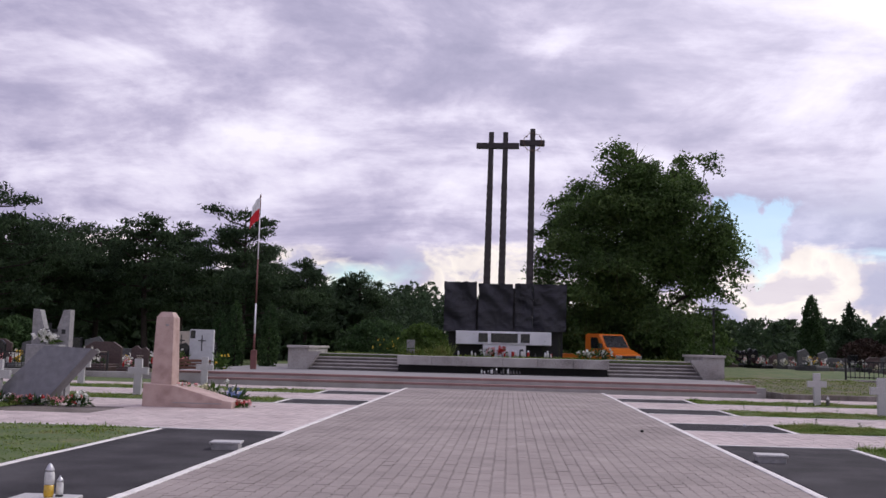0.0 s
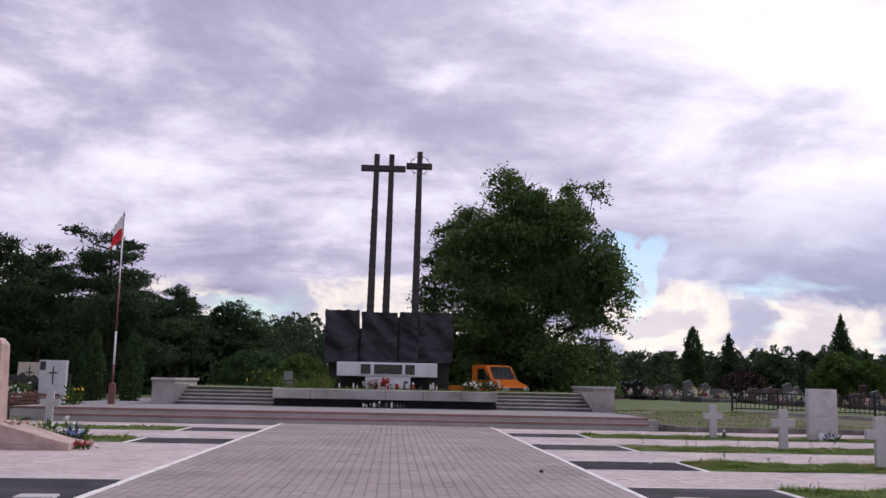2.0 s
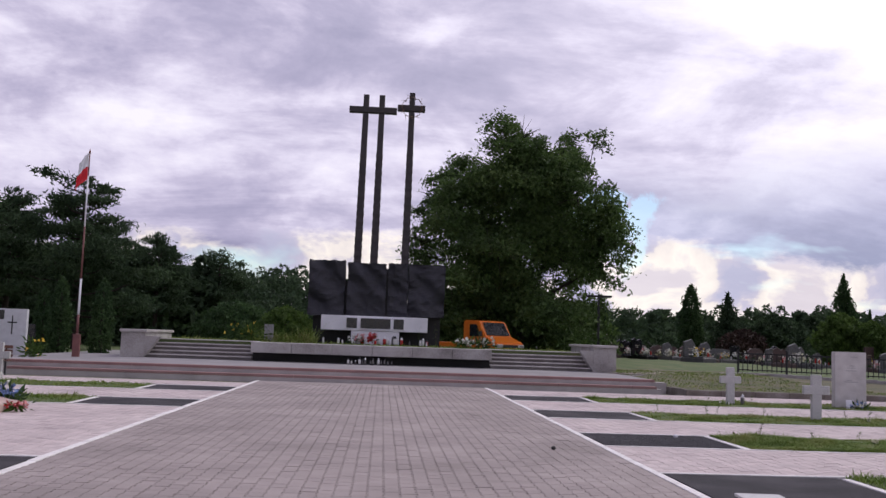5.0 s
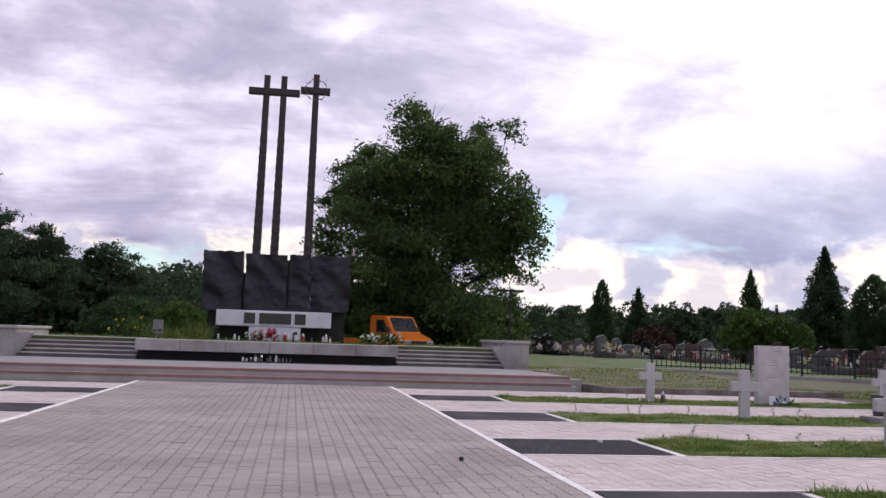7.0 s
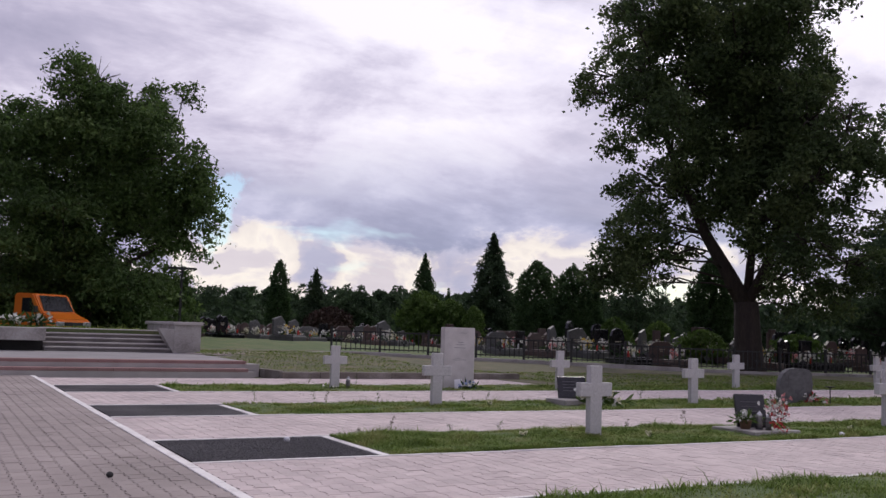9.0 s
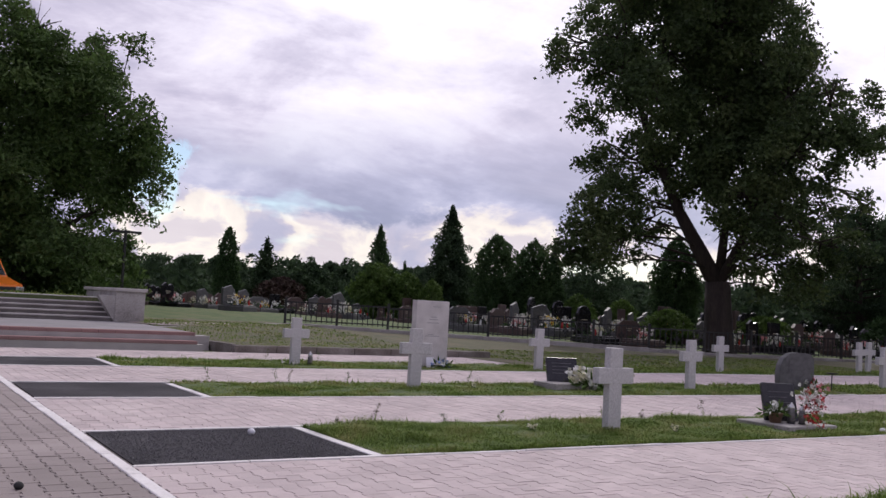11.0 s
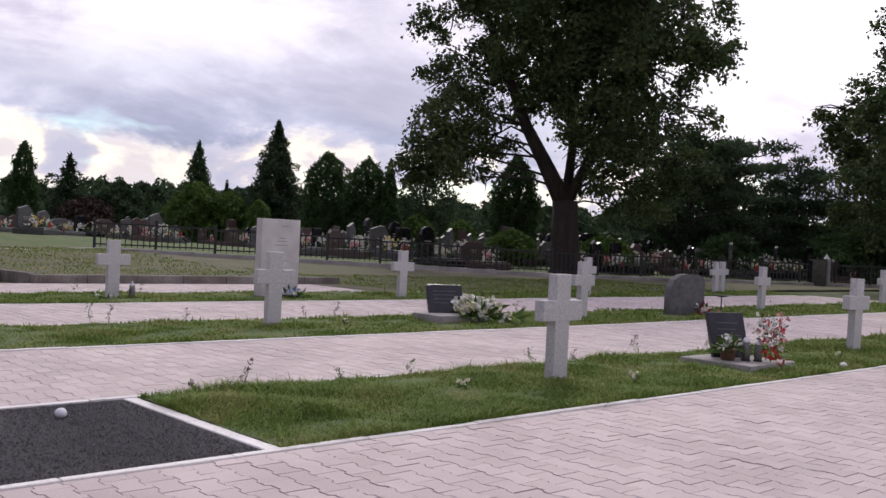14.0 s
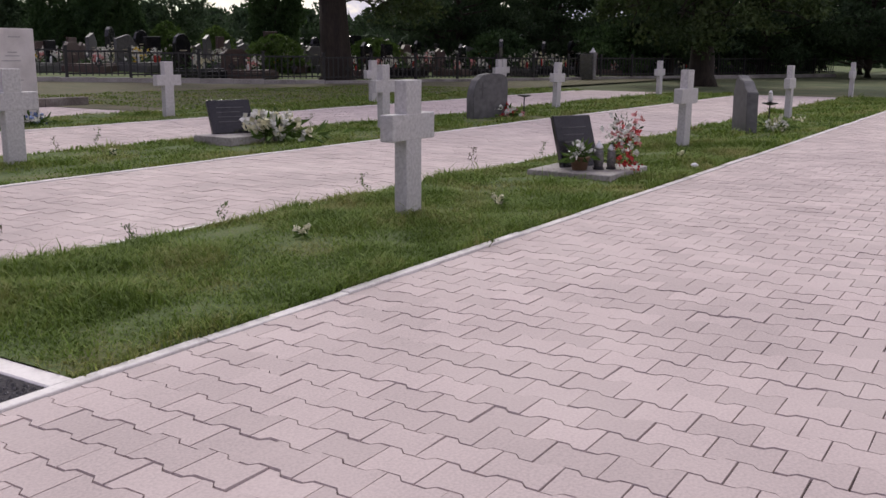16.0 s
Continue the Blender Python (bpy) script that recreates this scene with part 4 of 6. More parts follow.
# pines: bare trunks with flattened clumps of needles
def pine(base, h, w, seed, n=9000, low=0.3, label="tall dark pine at the edge of the wood"):
    """A pine: bent bare trunk, tiers of rising boughs, flat pads of needles towards their ends."""
    e = thing("pine_tree", label, "tree", pose(*base), "pine wood")
    r = random.Random(seed)
    top = Vector((r.uniform(-0.3, 0.3), r.uniform(-0.3, 0.3), h * 0.95))
    bm = bmesh.new()
    tube(bm, [(0, 0, -0.1), (0, 0, 0.4), top * 0.5 + Vector((r.uniform(-0.2, 0.2), 0, 0)), top], [0.27, 0.22, 0.16, 0.03], 9)
    part("trunk", bm, M["bark"], e, smooth=True)
    bm = bmesh.new()
    pads = []
    for i in range(34):
        s = low + (0.98 - low) * (i + r.random()) / 34
        k = (s - low) / (1 - low)
        reach = w / 2 * (0.75 + 0.5 * k if k < 0.4 else 1.28 - 0.82 * k) * r.uniform(0.45, 1.05)
        a = i * 2.4 + r.uniform(-0.5, 0.5)
        root = top * (s * 0.96)
        tip = root + Vector((reach * math.cos(a), reach * math.sin(a), reach * r.uniform(0.08, 0.42)))
        tube(bm, [root, root.lerp(tip, 0.5) - Vector((0, 0, 0.08 * reach)), tip], [0.06, 0.04, 0.012], 5)
        for f in (0.5, 0.78, 1.0):
            p = root.lerp(tip, f)
            pads.append((p.x + r.gauss(0, 0.2), p.y + r.gauss(0, 0.2), p.z + r.uniform(0.0, 0.25), 0.3 + 0.2 * reach * r.uniform(0.7, 1.3)))
    pads += [(top.x, top.y, h - 0.2, 0.55), (top.x + 0.4, top.y, h - 0.6, 0.6)]
    part("branchwork", bm, M["bark"], e)
    rng = np.random.default_rng(seed)
    pads = np.array(pads)
    pick = rng.choice(len(pads), n, p=pads[:, 3] ** 2 / (pads[:, 3] ** 2).sum())
    g = rng.normal(0, 0.55, (n, 3)) * (1, 1, 0.36)
    v, f = leaves(pads[pick, :3] + g * pads[pick, 3:4], 0.34, 0.3, seed + 1, 0.0, 0.4, 0.35)
    tagged(part("crown", array_mesh("pine_crown", v, f), M["pine"], e), kind="stuff")
    return e


protos = [pine((-33.3, 48.2, 0.1), 10.4, 7.4, 41), pine((-33.5, 54.1, 0.1), 9.2, 7.0, 42), pine((-27.1, 55.6, 0.1), 9.8, 6.6, 43), pine((-20.8, 55.7, 0.1), 10.1, 9.0, 44, 14000, 0.12, "wide dark pine standing behind the flagpole")]
r = random.Random(9)
for x, y, k, s in ((-31.6, 58, 1, 1.0), (-26.5, 60.1, 2, 1.0), (-38, 52, 0, 1.0), (-41, 47, 2, 1.05), (-44, 55, 1, 1.1), (-36, 62, 0, 1.0), (-19.6, 69.4, 2, 0.85), (-24, 70, 1, 0.95), (-30, 69, 0, 0.95), (-47, 49, 0, 1.1), (-16.5, 76, 1, 0.85), (-50, 60, 2, 1.2), (-40, 66, 1, 1.1), (-26, 78, 0, 1.0)):
    copy_thing(protos[k], pose(x, y, 0.1, 0, 0, r.uniform(0, 360)) @ Matrix.Scale(s, 4))
protos_r = [pine((46.5, 41.0, 0.0), 8.6, 7.6, 51, 11500, 0.05, "dark spreading pine beyond the fence"), pine((54.0, 38.8, 0.0), 7.3, 9.5, 52, 12000, 0.04, "rounded dark pine beyond the fence")]
for x, y, k, s in ((50.0, 30.0, 0, 1.05), (60, 34, 1, 1.2), (57, 27, 0, 1.15), (62, 22, 1, 1.1), (66, 30, 0, 1.2), (52, 46, 0, 1.1), (60, 46, 1, 1.3), (64, 15, 0, 1.1), (72, 24, 1, 1.3), (58, 18.5, 0, 0.9)):
    copy_thing(protos_r[k], pose(x, y, 0.0, 0, 0, r.uniform(0, 360)) @ Matrix.Scale(s, 4))

# far wood all round the horizon, one mass of crowns
rng = np.random.default_rng(77)
pts = []
for k in range(680):
    a = radians(rng.uniform(-100, 125) if k < 520 else rng.uniform(-42, -1))
    d = rng.uniform(115, 185)
    h = rng.uniform(5.2, 8.3) * d / 145 * (1.45 if a < 0 else 1.0)
    w = rng.uniform(4, 7.5)
    n = 330
    u = rng.uniform(0, 1, n)
    ra = w / 2 * np.sin(np.clip(u * 0.66 + 0.32, 0, 1) * math.pi) ** 0.6 * rng.uniform(0.5, 1.1, n)
    g = rng.uniform(0, math.tau, n)
    pts.append(np.stack((d * math.sin(a) + ra * np.cos(g), 8 + d * math.cos(a) + ra * np.sin(g), u * h), 1))
for k in range(150):
    a, d = radians(rng.uniform(-62, -13)), rng.uniform(72, 98)
    n, w, h = 420, rng.uniform(3.5, 6), rng.uniform(5.2, 8.0)
    u, g = rng.uniform(0, 1, n), rng.uniform(0, math.tau, n)
    ra = w / 2 * np.sin(np.clip(u * 0.66 + 0.32, 0, 1) * math.pi) ** 0.6 * rng.uniform(0.4, 1.1, n)
    pts.append(np.stack((d * math.sin(a) + ra * np.cos(g), d * math.cos(a) + ra * np.sin(g), u * h), 1))
for k in range(190):
    a, d = radians(rng.uniform(2, 62)), rng.uniform(96, 135)
    n, w, h = 420, rng.uniform(3.5, 6.5), rng.uniform(4.6, 6.4) * d / 115
    u, g = rng.uniform(0, 1, n), rng.uniform(0, math.tau, n)
    ra = w / 2 * np.sin(np.clip(u * 0.66 + 0.32, 0, 1) * math.pi) ** 0.6 * rng.uniform(0.3, 1.1, n)
    pts.append(np.stack((d * math.sin(a) + ra * np.cos(g), 8 + d * math.cos(a) + ra * np.sin(g), u * h), 1))
for k in range(300):
    a = radians(-100 + 225 * k / 300)
    d, w, h = rng.uniform(100, 118), 7.5, rng.uniform(2.6, 4.2)
    n = 130
    u, g = rng.uniform(0, 1, n), rng.uniform(0, math.tau, n)
    ra = w / 2 * np.sqrt(1 - u * u * 0.9) * rng.uniform(0.3, 1.0, n)
    pts.append(np.stack((d * math.sin(a) + ra * np.cos(g), 8 + d * math.cos(a) + ra * np.sin(g), u * h), 1))
v, f = leaves(np.concatenate(pts), 0.76, 0.5, 78)
tagged(part("far_wood", array_mesh("far_wood", v, f), M["pine"]), "dark distant mixed wood along the horizon", "wood", kind="stuff")

# ---------------------------------------------------------------- grass blades and weeds
def blades(x0, x1, y0, y1, per_m2, h, seed, height=None, wide=0.007):
    rng = np.random.default_rng(seed)
    n = int((x1 - x0) * (y1 - y0) * per_m2)
    x, y = rng.uniform(x0, x1, n), rng.uniform(y0, y1, n)
    tuft = np.sin(x * 5.1 + 1.3 * np.sin(y * 4.3)) * np.sin(y * 6.3 + 1.7 * np.sin(x * 3.7)) + 0.6 * np.sin(x * 1.9 + y * 2.3)
    keep = rng.uniform(-1.8, 1.0, n) < tuft + 1.1
    x, y, tuft = x[keep], y[keep], tuft[keep]
    n = len(x)
    z = np.zeros(n) if height is None else np.array([height(a, b) for a, b in zip(x, y)])
    a = rng.uniform(0, math.tau, n)
    patch = np.sin(x * 2.3 + 2.1 * np.sin(y * 1.7 + seed)) * np.sin(y * 2.9 + 1.3 * np.sin(x * 1.9))
    hh = h * rng.uniform(0.35, 1.2, n) * (1 + 0.35 * np.clip(tuft, -0.4, 1)) * (1 + 0.8 * np.clip(patch, -0.3, 1)) * np.where(rng.uniform(0, 1, n) < 0.03, 1.9, 1.0)
    lean = rng.uniform(0.3, 1.9, n) * hh
    dx, dy = np.cos(a), np.sin(a)
    w = wide * rng.uniform(0.6, 1.3, n)
    base = np.stack((x, y, z), 1)
    side = np.stack((-dy * w, dx * w, np.zeros(n)), 1)
    mid = base + np.stack((dx * lean * 0.35, dy * lean * 0.35, hh * 0.65), 1)
    tip = base + np.stack((dx * lean, dy * lean, hh), 1)
    v = np.stack((base - side, base + side, mid + side * 0.7, mid - side * 0.7, tip), 1).reshape(-1, 3)
    o = np.arange(n)[:, None] * 5
    f = np.concatenate((o + [0, 1, 2], o + [0, 2, 3], o + [3, 2, 4]), 0)
    return v, f


def lawn(label, x0, x1, y0, y1, per_m2, h, seed, height=None, wide=0.007):
    v, f = blades(x0, x1, y0, y1, per_m2, h, seed, height, wide)
    tagged(part("grass", array_mesh("grass", v, f), M["blade"]), label, "grass", kind="stuff")


lawn("long uneven green grass on a grave strip", 2.42, 7.5, 15.965, 17.975, 9500, 0.046, 1, None, 0.004)
lawn("green grass on a grave strip", 7.5, 14.0, 15.965, 17.975, 4600, 0.048, 2, None, 0.006)
lawn("green grass on a grave strip", 14.0, 31.0, 15.965, 17.975, 900, 0.055, 3, None, 0.012)
lawn("green grass on a grave strip", 2.42, 14.0, 21.055, 23.265, 2100, 0.045, 4, None, 0.0075)
lawn("green grass on a grave strip", 14.0, 31.0, 21.055, 23.265, 600, 0.055, 5, None, 0.014)
lawn("green grass on a grave strip", 2.42, 14.0, 26.5, 28.7, 1300, 0.045, 6, None, 0.009)
lawn("green grass on a grave strip", 14.0, 31.0, 26.5, 28.7, 500, 0.055, 7, None, 0.015)
lawn("short green grass on a grave strip", 2.42, 9.0, 9.0, 12.97, 1800, 0.05, 8, None, 0.007)
lawn("worn short grass on the field", 14.6, 30.0, 28.9, 35.0, 210, 0.03, 9, field_z, 0.013)
lawn("short grass behind the low wall", 6.8, 14.4, 32.0, 37.0, 140, 0.03, 10, field_z, 0.01)
for i, (a, b) in enumerate(((5.0, 12.97), (21.055, 23.265), (26.5, 28.7))):
    lawn("patchy grass on a grave strip", -20.0, -9.9, a, b, 420, 0.03 if i == 0 else 0.055, 20 + i, None, 0.012)
lawn("patchy grass on a grave strip", -22.0, -15.1, 15.965, 17.975, 500, 0.07, 25, None, 0.013)
lawn("rank grass beside the monument base", -9.6, -6.6, 44.5, 47.0, 160, 0.42, 26, lambda x, y: PL - 0.04, 0.02)
lawn("thin low grass on the monument platform", -13.5, 5.8, 42.4, 49.8, 30, 0.07, 28, lambda x, y: PL - 0.04, 0.02)
lawn("rough grass beside the terrace", 6.0, 13.0, 33.8, 44.0, 110, 0.045, 27, lambda x, y: 0.17 + 0.26 * min(1, max(0, (y - 34.0) / 5)), 0.012)


def weed(name, label, x, y, z, h, seed, n=14, mat_=None):
    """A thin upright weed with small leaves along its stem."""
    r = random.Random(seed)
    e = thing(name, label, "weed", pose(x, y, z), "weeds along the strips")
    bm = bmesh.new()
    bends = [(r.uniform(-0.03, 0.03), r.uniform(-0.03, 0.03), h * i / 4) for i in range(5)]
    tube(bm, bends, [0.004, 0.0035, 0.003, 0.002, 0.001], 4)
    part("stem", bm, M["blade"], e)
    pts = []
    for i in range(n):
        s = r.uniform(0.25, 1.0)
        pts.append((bends[int(s * 3.99)][0] + r.gauss(0, 0.05 * h + 0.01), bends[int(s * 3.99)][1] + r.gauss(0, 0.05 * h + 0.01), s * h))
    v, f = leaves(np.array(pts), 0.03 + 0.03 * h, 0.26, seed, up=0.5)
    part("leaves", array_mesh("weed_leaves", v, f), mat_ or M["shrub"], e)


M["weed_brown"] = material("dry_weed", [(0.09, 0.075, 0.05), (0.16, 0.14, 0.08)], 3, 0.85, 0, 30, island=0.2)
for i, (x, y, h) in enumerate(((3.35, 17.92, 0.26), (5.55, 15.9, 0.13), (6.9, 17.95, 0.2), (8.9, 18.0, 0.28), (5.2, 17.95, 0.16), (4.3, 17.9, 0.14), (7.6, 17.9, 0.16), (3.0, 23.25, 0.3), (4.2, 23.2, 0.34), (4.5, 23.25, 0.26), (5.6, 23.3, 0.2), (8.2, 23.2, 0.28), (7.6, 23.3, 0.2), (11.5, 23.2, 0.3), (12.4, 23.2, 0.24), (6.2, 28.7, 0.28), (7.5, 28.7, 0.24), (10.6, 18.0, 0.2), (2.9, 18.0, 0.12))):
    weed("tall_weed", "thin upright weed growing along the grass edge", x, y, 0.0, h, 60 + i, 34, M["weed_brown"] if i % 3 == 0 else M["shrub"])
for i in range(26):
    r = random.Random(i)
    weed("tall_weed", "tall weed on the monument platform", r.uniform(-9.5, -6.9) if i < 19 else r.uniform(-2.4, 1.4), r.uniform(44.5, 46.3), PL - 0.04, r.uniform(0.5, 1.0) if i < 19 else r.uniform(0.7, 1.2), 100 + i, 26, M["shrub"])

# chips lying loose on the nearest bed
rng = np.random.default_rng(4)
n = 7000
p = np.stack((rng.uniform(0.12, 2.28, n), rng.uniform(16.0, 17.94, n), np.full(n, 0.002)), 1)
s = rng.uniform(0.004, 0.013, n)[:, None]
tet = np.array([(1, 0, 0), (-0.5, 0.87, 0), (-0.5, -0.87, 0), (0.1, 0.05, 0.9)])
v = (p[:, None, :] + (tet[None] * s[:, None, :]) * rng.uniform(0.6, 1.3, (n, 1, 3))).reshape(-1, 3)
f = (np.array([(0, 1, 3), (1, 2, 3), (2, 0, 3)])[None] + (np.arange(n) * 4)[:, None, None]).reshape(-1, 3)
M["chips"] = material("basalt_chip", [(0.03, 0.03, 0.034), (0.07, 0.068, 0.072), (0.13, 0.125, 0.13)], 40, 0.8, 0, 120, island=0.5)
tagged(part("loose_chippings", array_mesh("loose_chippings", v, f), M["chips"]), "dark angular chippings lying loose on a bed", "gravel", kind="stuff")

# ---------------------------------------------------------------- grave things on the strips
M["white_petal"] = material("white_petal", [(0.62, 0.62, 0.55), (0.8, 0.8, 0.74)], 20, 0.7, 0, 60, island=0.12)
M["cream_petal"] = material("cream_petal", [(0.62, 0.6, 0.4), (0.78, 0.76, 0.56)], 20, 0.7, 0, 60, island=0.15)
M["yellow_petal"] = material("yellow_petal", [(0.7, 0.45, 0.03), (0.8, 0.62, 0.08)], 20, 0.7, 0, 60, island=0.15)
M["red_petal"] = material("red_petal", [(0.4, 0.02, 0.025), (0.62, 0.05, 0.05)], 20, 0.65, 0, 60, island=0.2)
M["pink_petal"] = material("pink_petal", [(0.6, 0.2, 0.2), (0.75, 0.42, 0.4)], 20, 0.7, 0, 60, island=0.2)
M["blue_petal"] = material("blue_petal", [(0.1, 0.16, 0.4), (0.3, 0.4, 0.62)], 20, 0.7, 0, 60, island=0.2)
M["brown_granite"] = material("red_brown_granite", [(0.05, 0.03, 0.027), (0.1, 0.065, 0.058)], 12, 0.5, 0.0, 140)
M["grey_granite"] = material("dark_grey_granite", [(0.06, 0.06, 0.062), (0.13, 0.13, 0.13)], 10, 0.5, 0.1, 140, dist=0.003)
M["mid_granite"] = material("grey_speckled_granite", [(0.2, 0.2, 0.2), (0.34, 0.33, 0.33)], 10, 0.6, 0.1, 140, dist=0.003)
M["pink_granite"] = material("pink_beige_granite", [(0.3, 0.2, 0.17), (0.46, 0.33, 0.29), (0.52, 0.39, 0.35)], 3, 0.65, 0.15, 140, dist=0.003)
M["iron"] = material("black_painted_iron", [(0.008, 0.008, 0.009), (0.02, 0.02, 0.02)], 8, 0.5, 0.1, 60)
M["terracotta"] = material("brown_flowerpot", [(0.12, 0.07, 0.04), (0.2, 0.12, 0.07)], 8, 0.7, 0.1, 60)
M["lamp_glass"] = material("smoked_lantern_glass", [(0.05, 0.05, 0.05), (0.2, 0.19, 0.18)], 12, 0.15, 0.0, 60)
M["clear_glass"] = material("milky_lantern_glass", [(0.55, 0.55, 0.52), (0.75, 0.75, 0.72)], 12, 0.15, 0.0, 60)
M["amber_glass"] = material("amber_wax", [(0.5, 0.3, 0.02), (0.65, 0.42, 0.05)], 12, 0.2, 0.0, 60)
M["silver"] = material("silver_cap", [(0.5, 0.5, 0.5), (0.7, 0.7, 0.7)], 12, 0.3, 0.0, 60, metal=0.8)
M["mark"] = material("engraved_line", [(0.24, 0.24, 0.24), (0.32, 0.32, 0.32)], 12, 0.8, 0.0, 60)
M["faint"] = material("faint_engraving", [(0.05, 0.05, 0.05), (0.08, 0.08, 0.08)], 12, 0.5, 0.0, 60)
M["gilt"] = material("pale_engraving", [(0.4, 0.36, 0.26), (0.5, 0.46, 0.36)], 12, 0.6, 0.0, 60)

# granite crosses
def granite_cross():
    e = thing("granite_cross", "light grey speckled granite cross standing in grass", "cross", None, "granite crosses on the strips")
    part("upright", boxes((-0.11, 0.11, -0.055, 0.055, -0.05, 1.05), bevel=0.006), M["granite"], e)
    part("crossbar", boxes((-0.3, 0.3, -0.0568, 0.0568, 0.6, 0.8), bevel=0.006), M["granite"], e)
    return e


cross0 = granite_cross()
spots_c = [(6.21, 17.0), (12.9, 17.03), (19.9, 17.2), (30.4, 17.75), (6.5, 22.45), (13.1, 22.2), (20.25, 22.45), (28.7, 23.0), (6.42, 27.6), (12.85, 27.1), (19.75, 27.33), (26.8, 27.6), (28.2, 28.2), (-14.2, 28.5), (-14.3, 22.8), (-15.8, 17.9), (-18.5, 28.2)]
r = random.Random(2)
cross0.matrix_basis = pose(*spots_c[0], 0, 0, 0, 2)
for x, y in spots_c[1:]:
    copy_thing(cross0, pose(x, y, 0, r.uniform(-0.7, 0.7), r.uniform(-0.7, 0.7), r.uniform(-3, 3)))


def blossoms(centre, spread, count, size, seed, petals=9):
    rng = np.random.default_rng(seed)
    c = np.array(centre) + rng.normal(0, 1, (count, 3)) * np.array(spread) * 0.55
    pts = np.repeat(c, petals, 0) + rng.normal(0, size * 0.28, (count * petals, 3))
    v, f = leaves(pts, size * 0.75, 0.85, seed + 1)
    v[:, 2] = np.maximum(v[:, 2], 0.004)
    return array_mesh("blossoms", v, f)


def greens(centre, spread, count, size, seed, aspect=0.3):
    rng = np.random.default_rng(seed)
    v, f = leaves(np.array(centre) + rng.normal(0, 1, (count, 3)) * np.array(spread) * 0.55, size, aspect, seed, up=0.2)
    v[:, 2] = np.maximum(v[:, 2], 0.004)
    return array_mesh("greens", v, f)


def bouquet(name, label, x, y, z, w, d, h, tones, seed, count=26, size=0.06, green=70, turn=0, category="flowers", group=""):
    e = thing(name, label, category, pose(x, y, z, 0, 0, turn), group)
    if green:
        tagged(part("foliage", greens((0, 0, h * 0.4), (w * 0.6, d * 0.6, h * 0.4), green, size * 2.1, seed), M["shrub"] if seed % 2 else M["thuja"], e), kind="stuff")
    for i, t in enumerate(tones):
        o = ((i - (len(tones) - 1) / 2) / max(1, len(tones))) * w * 0.5
        tagged(part("bloom", blossoms((o, 0, h * 0.6), (w * 0.5, d * 0.5, h * 0.32), count // len(tones) + 1, size, seed + 3 * i), M[t], e), kind="stuff")
    return e


def lathe(bm, rings, seg=14):
    """Rings of (radius, height) turned round the z axis."""
    cols = [[bm.verts.new((r_ * math.cos(k * math.tau / seg), r_ * math.sin(k * math.tau / seg), z)) for k in range(seg)] for r_, z in rings]
    for a, b in zip(cols, cols[1:]):
        for k in range(seg):
            bm.faces.new((a[k], a[(k + 1) % seg], b[(k + 1) % seg], b[k]))
    bm.faces.new(cols[0][::-1])
    bm.faces.new(cols[-1])
    return bm


def lantern(x, y, z, h, glass, label, cap="silver", group=""):
    e = thing("grave_lantern", label, "lantern", pose(x, y, z, 0, 0, 0), group)
    r_ = h * 0.19
    part("foot", lathe(bmesh.new(), [(r_, 0), (r_, h * 0.06), (r_ * 0.85, h * 0.09)]), M["iron"], e)
    part("glass", lathe(bmesh.new(), [(r_ * 0.82, h * 0.09), (r_ * 0.95, h * 0.3), (r_ * 0.9, h * 0.6), (r_ * 0.75, h * 0.7)]), M[glass], e, smooth=True)
    part("cap", lathe(bmesh.new(), [(r_ * 0.85, h * 0.7), (r_ * 0.8, h * 0.78), (r_ * 0.45, h * 0.9), (r_ * 0.2, h * 0.93), (r_ * 0.22, h * 0.97), (0.004, h)]), M[cap], e, smooth=True)
    return e


def tilted_plaque(x, y, turn, w, h, tilt, base, label, mat_="black_gloss"):
    """A stone plaque leaning back on a flat slab; base: half width, depth towards the front and back, thickness."""
    e = thing("grave_plaque", label, "gravestone", pose(x, y, 0, 0, 0, turn))
    bw, bf, bb, bt = base
    part("base_slab", boxes((-bw, bw, -bf, bb, -0.02, bt), bevel=0.008), M["concrete"], e).matrix_basis = pose(0, 0, 0, 0, 0, -turn)
    p = part("plaque", boxes((-w / 2, w / 2, -0.03, 0.03, 0, h), bevel=0.006), M[mat_], e)
    p.matrix_basis = pose(0, bb * 0.2, bt - 0.004, -tilt)
    for i in range(4):
        q = part("engraved_line", boxes((-w * 0.32, w * (0.32 - 0.09 * (i % 2)), -0.0335, -0.029, h * (0.75 - i * 0.14), h * (0.75 - i * 0.14) + 0.012)), M["faint"], p)
    return e


tilted_plaque(9.45, 16.95, -26, 0.5, 0.56, 20, (0.52, 0.5, 0.42, 0.075), "black polished plaque leaning on a grey stone slab")
bouquet("potted_flowers", "white lilies and greenery in a brown pot", 9.2, 16.9, 0.16, 0.3, 0.2, 0.2, ["white_petal"], 3, 9, 0.07, 70)
e = thing("flower_pot", "brown round flowerpot on the grave slab", "pot", pose(9.2, 16.9, 0.075))
part("pot_body", lathe(bmesh.new(), [(0.075, 0), (0.1, 0.12), (0.11, 0.125), (0.11, 0.14), (0.09, 0.135)]), M["terracotta"], e, smooth=True)
lantern(9.36, 16.76, 0.075, 0.3, "lamp_glass", "dark glass grave lantern on a stone slab")
lantern(9.46, 16.66, 0.075, 0.27, "lamp_glass", "dark glass grave lantern on a stone slab")
e = thing("standing_wreath", "upright wreath of red and white flowers with twigs", "wreath", pose(9.53, 16.52, 0.0, -8, 0, -40) @ Matrix.Scale(0.92, 4))
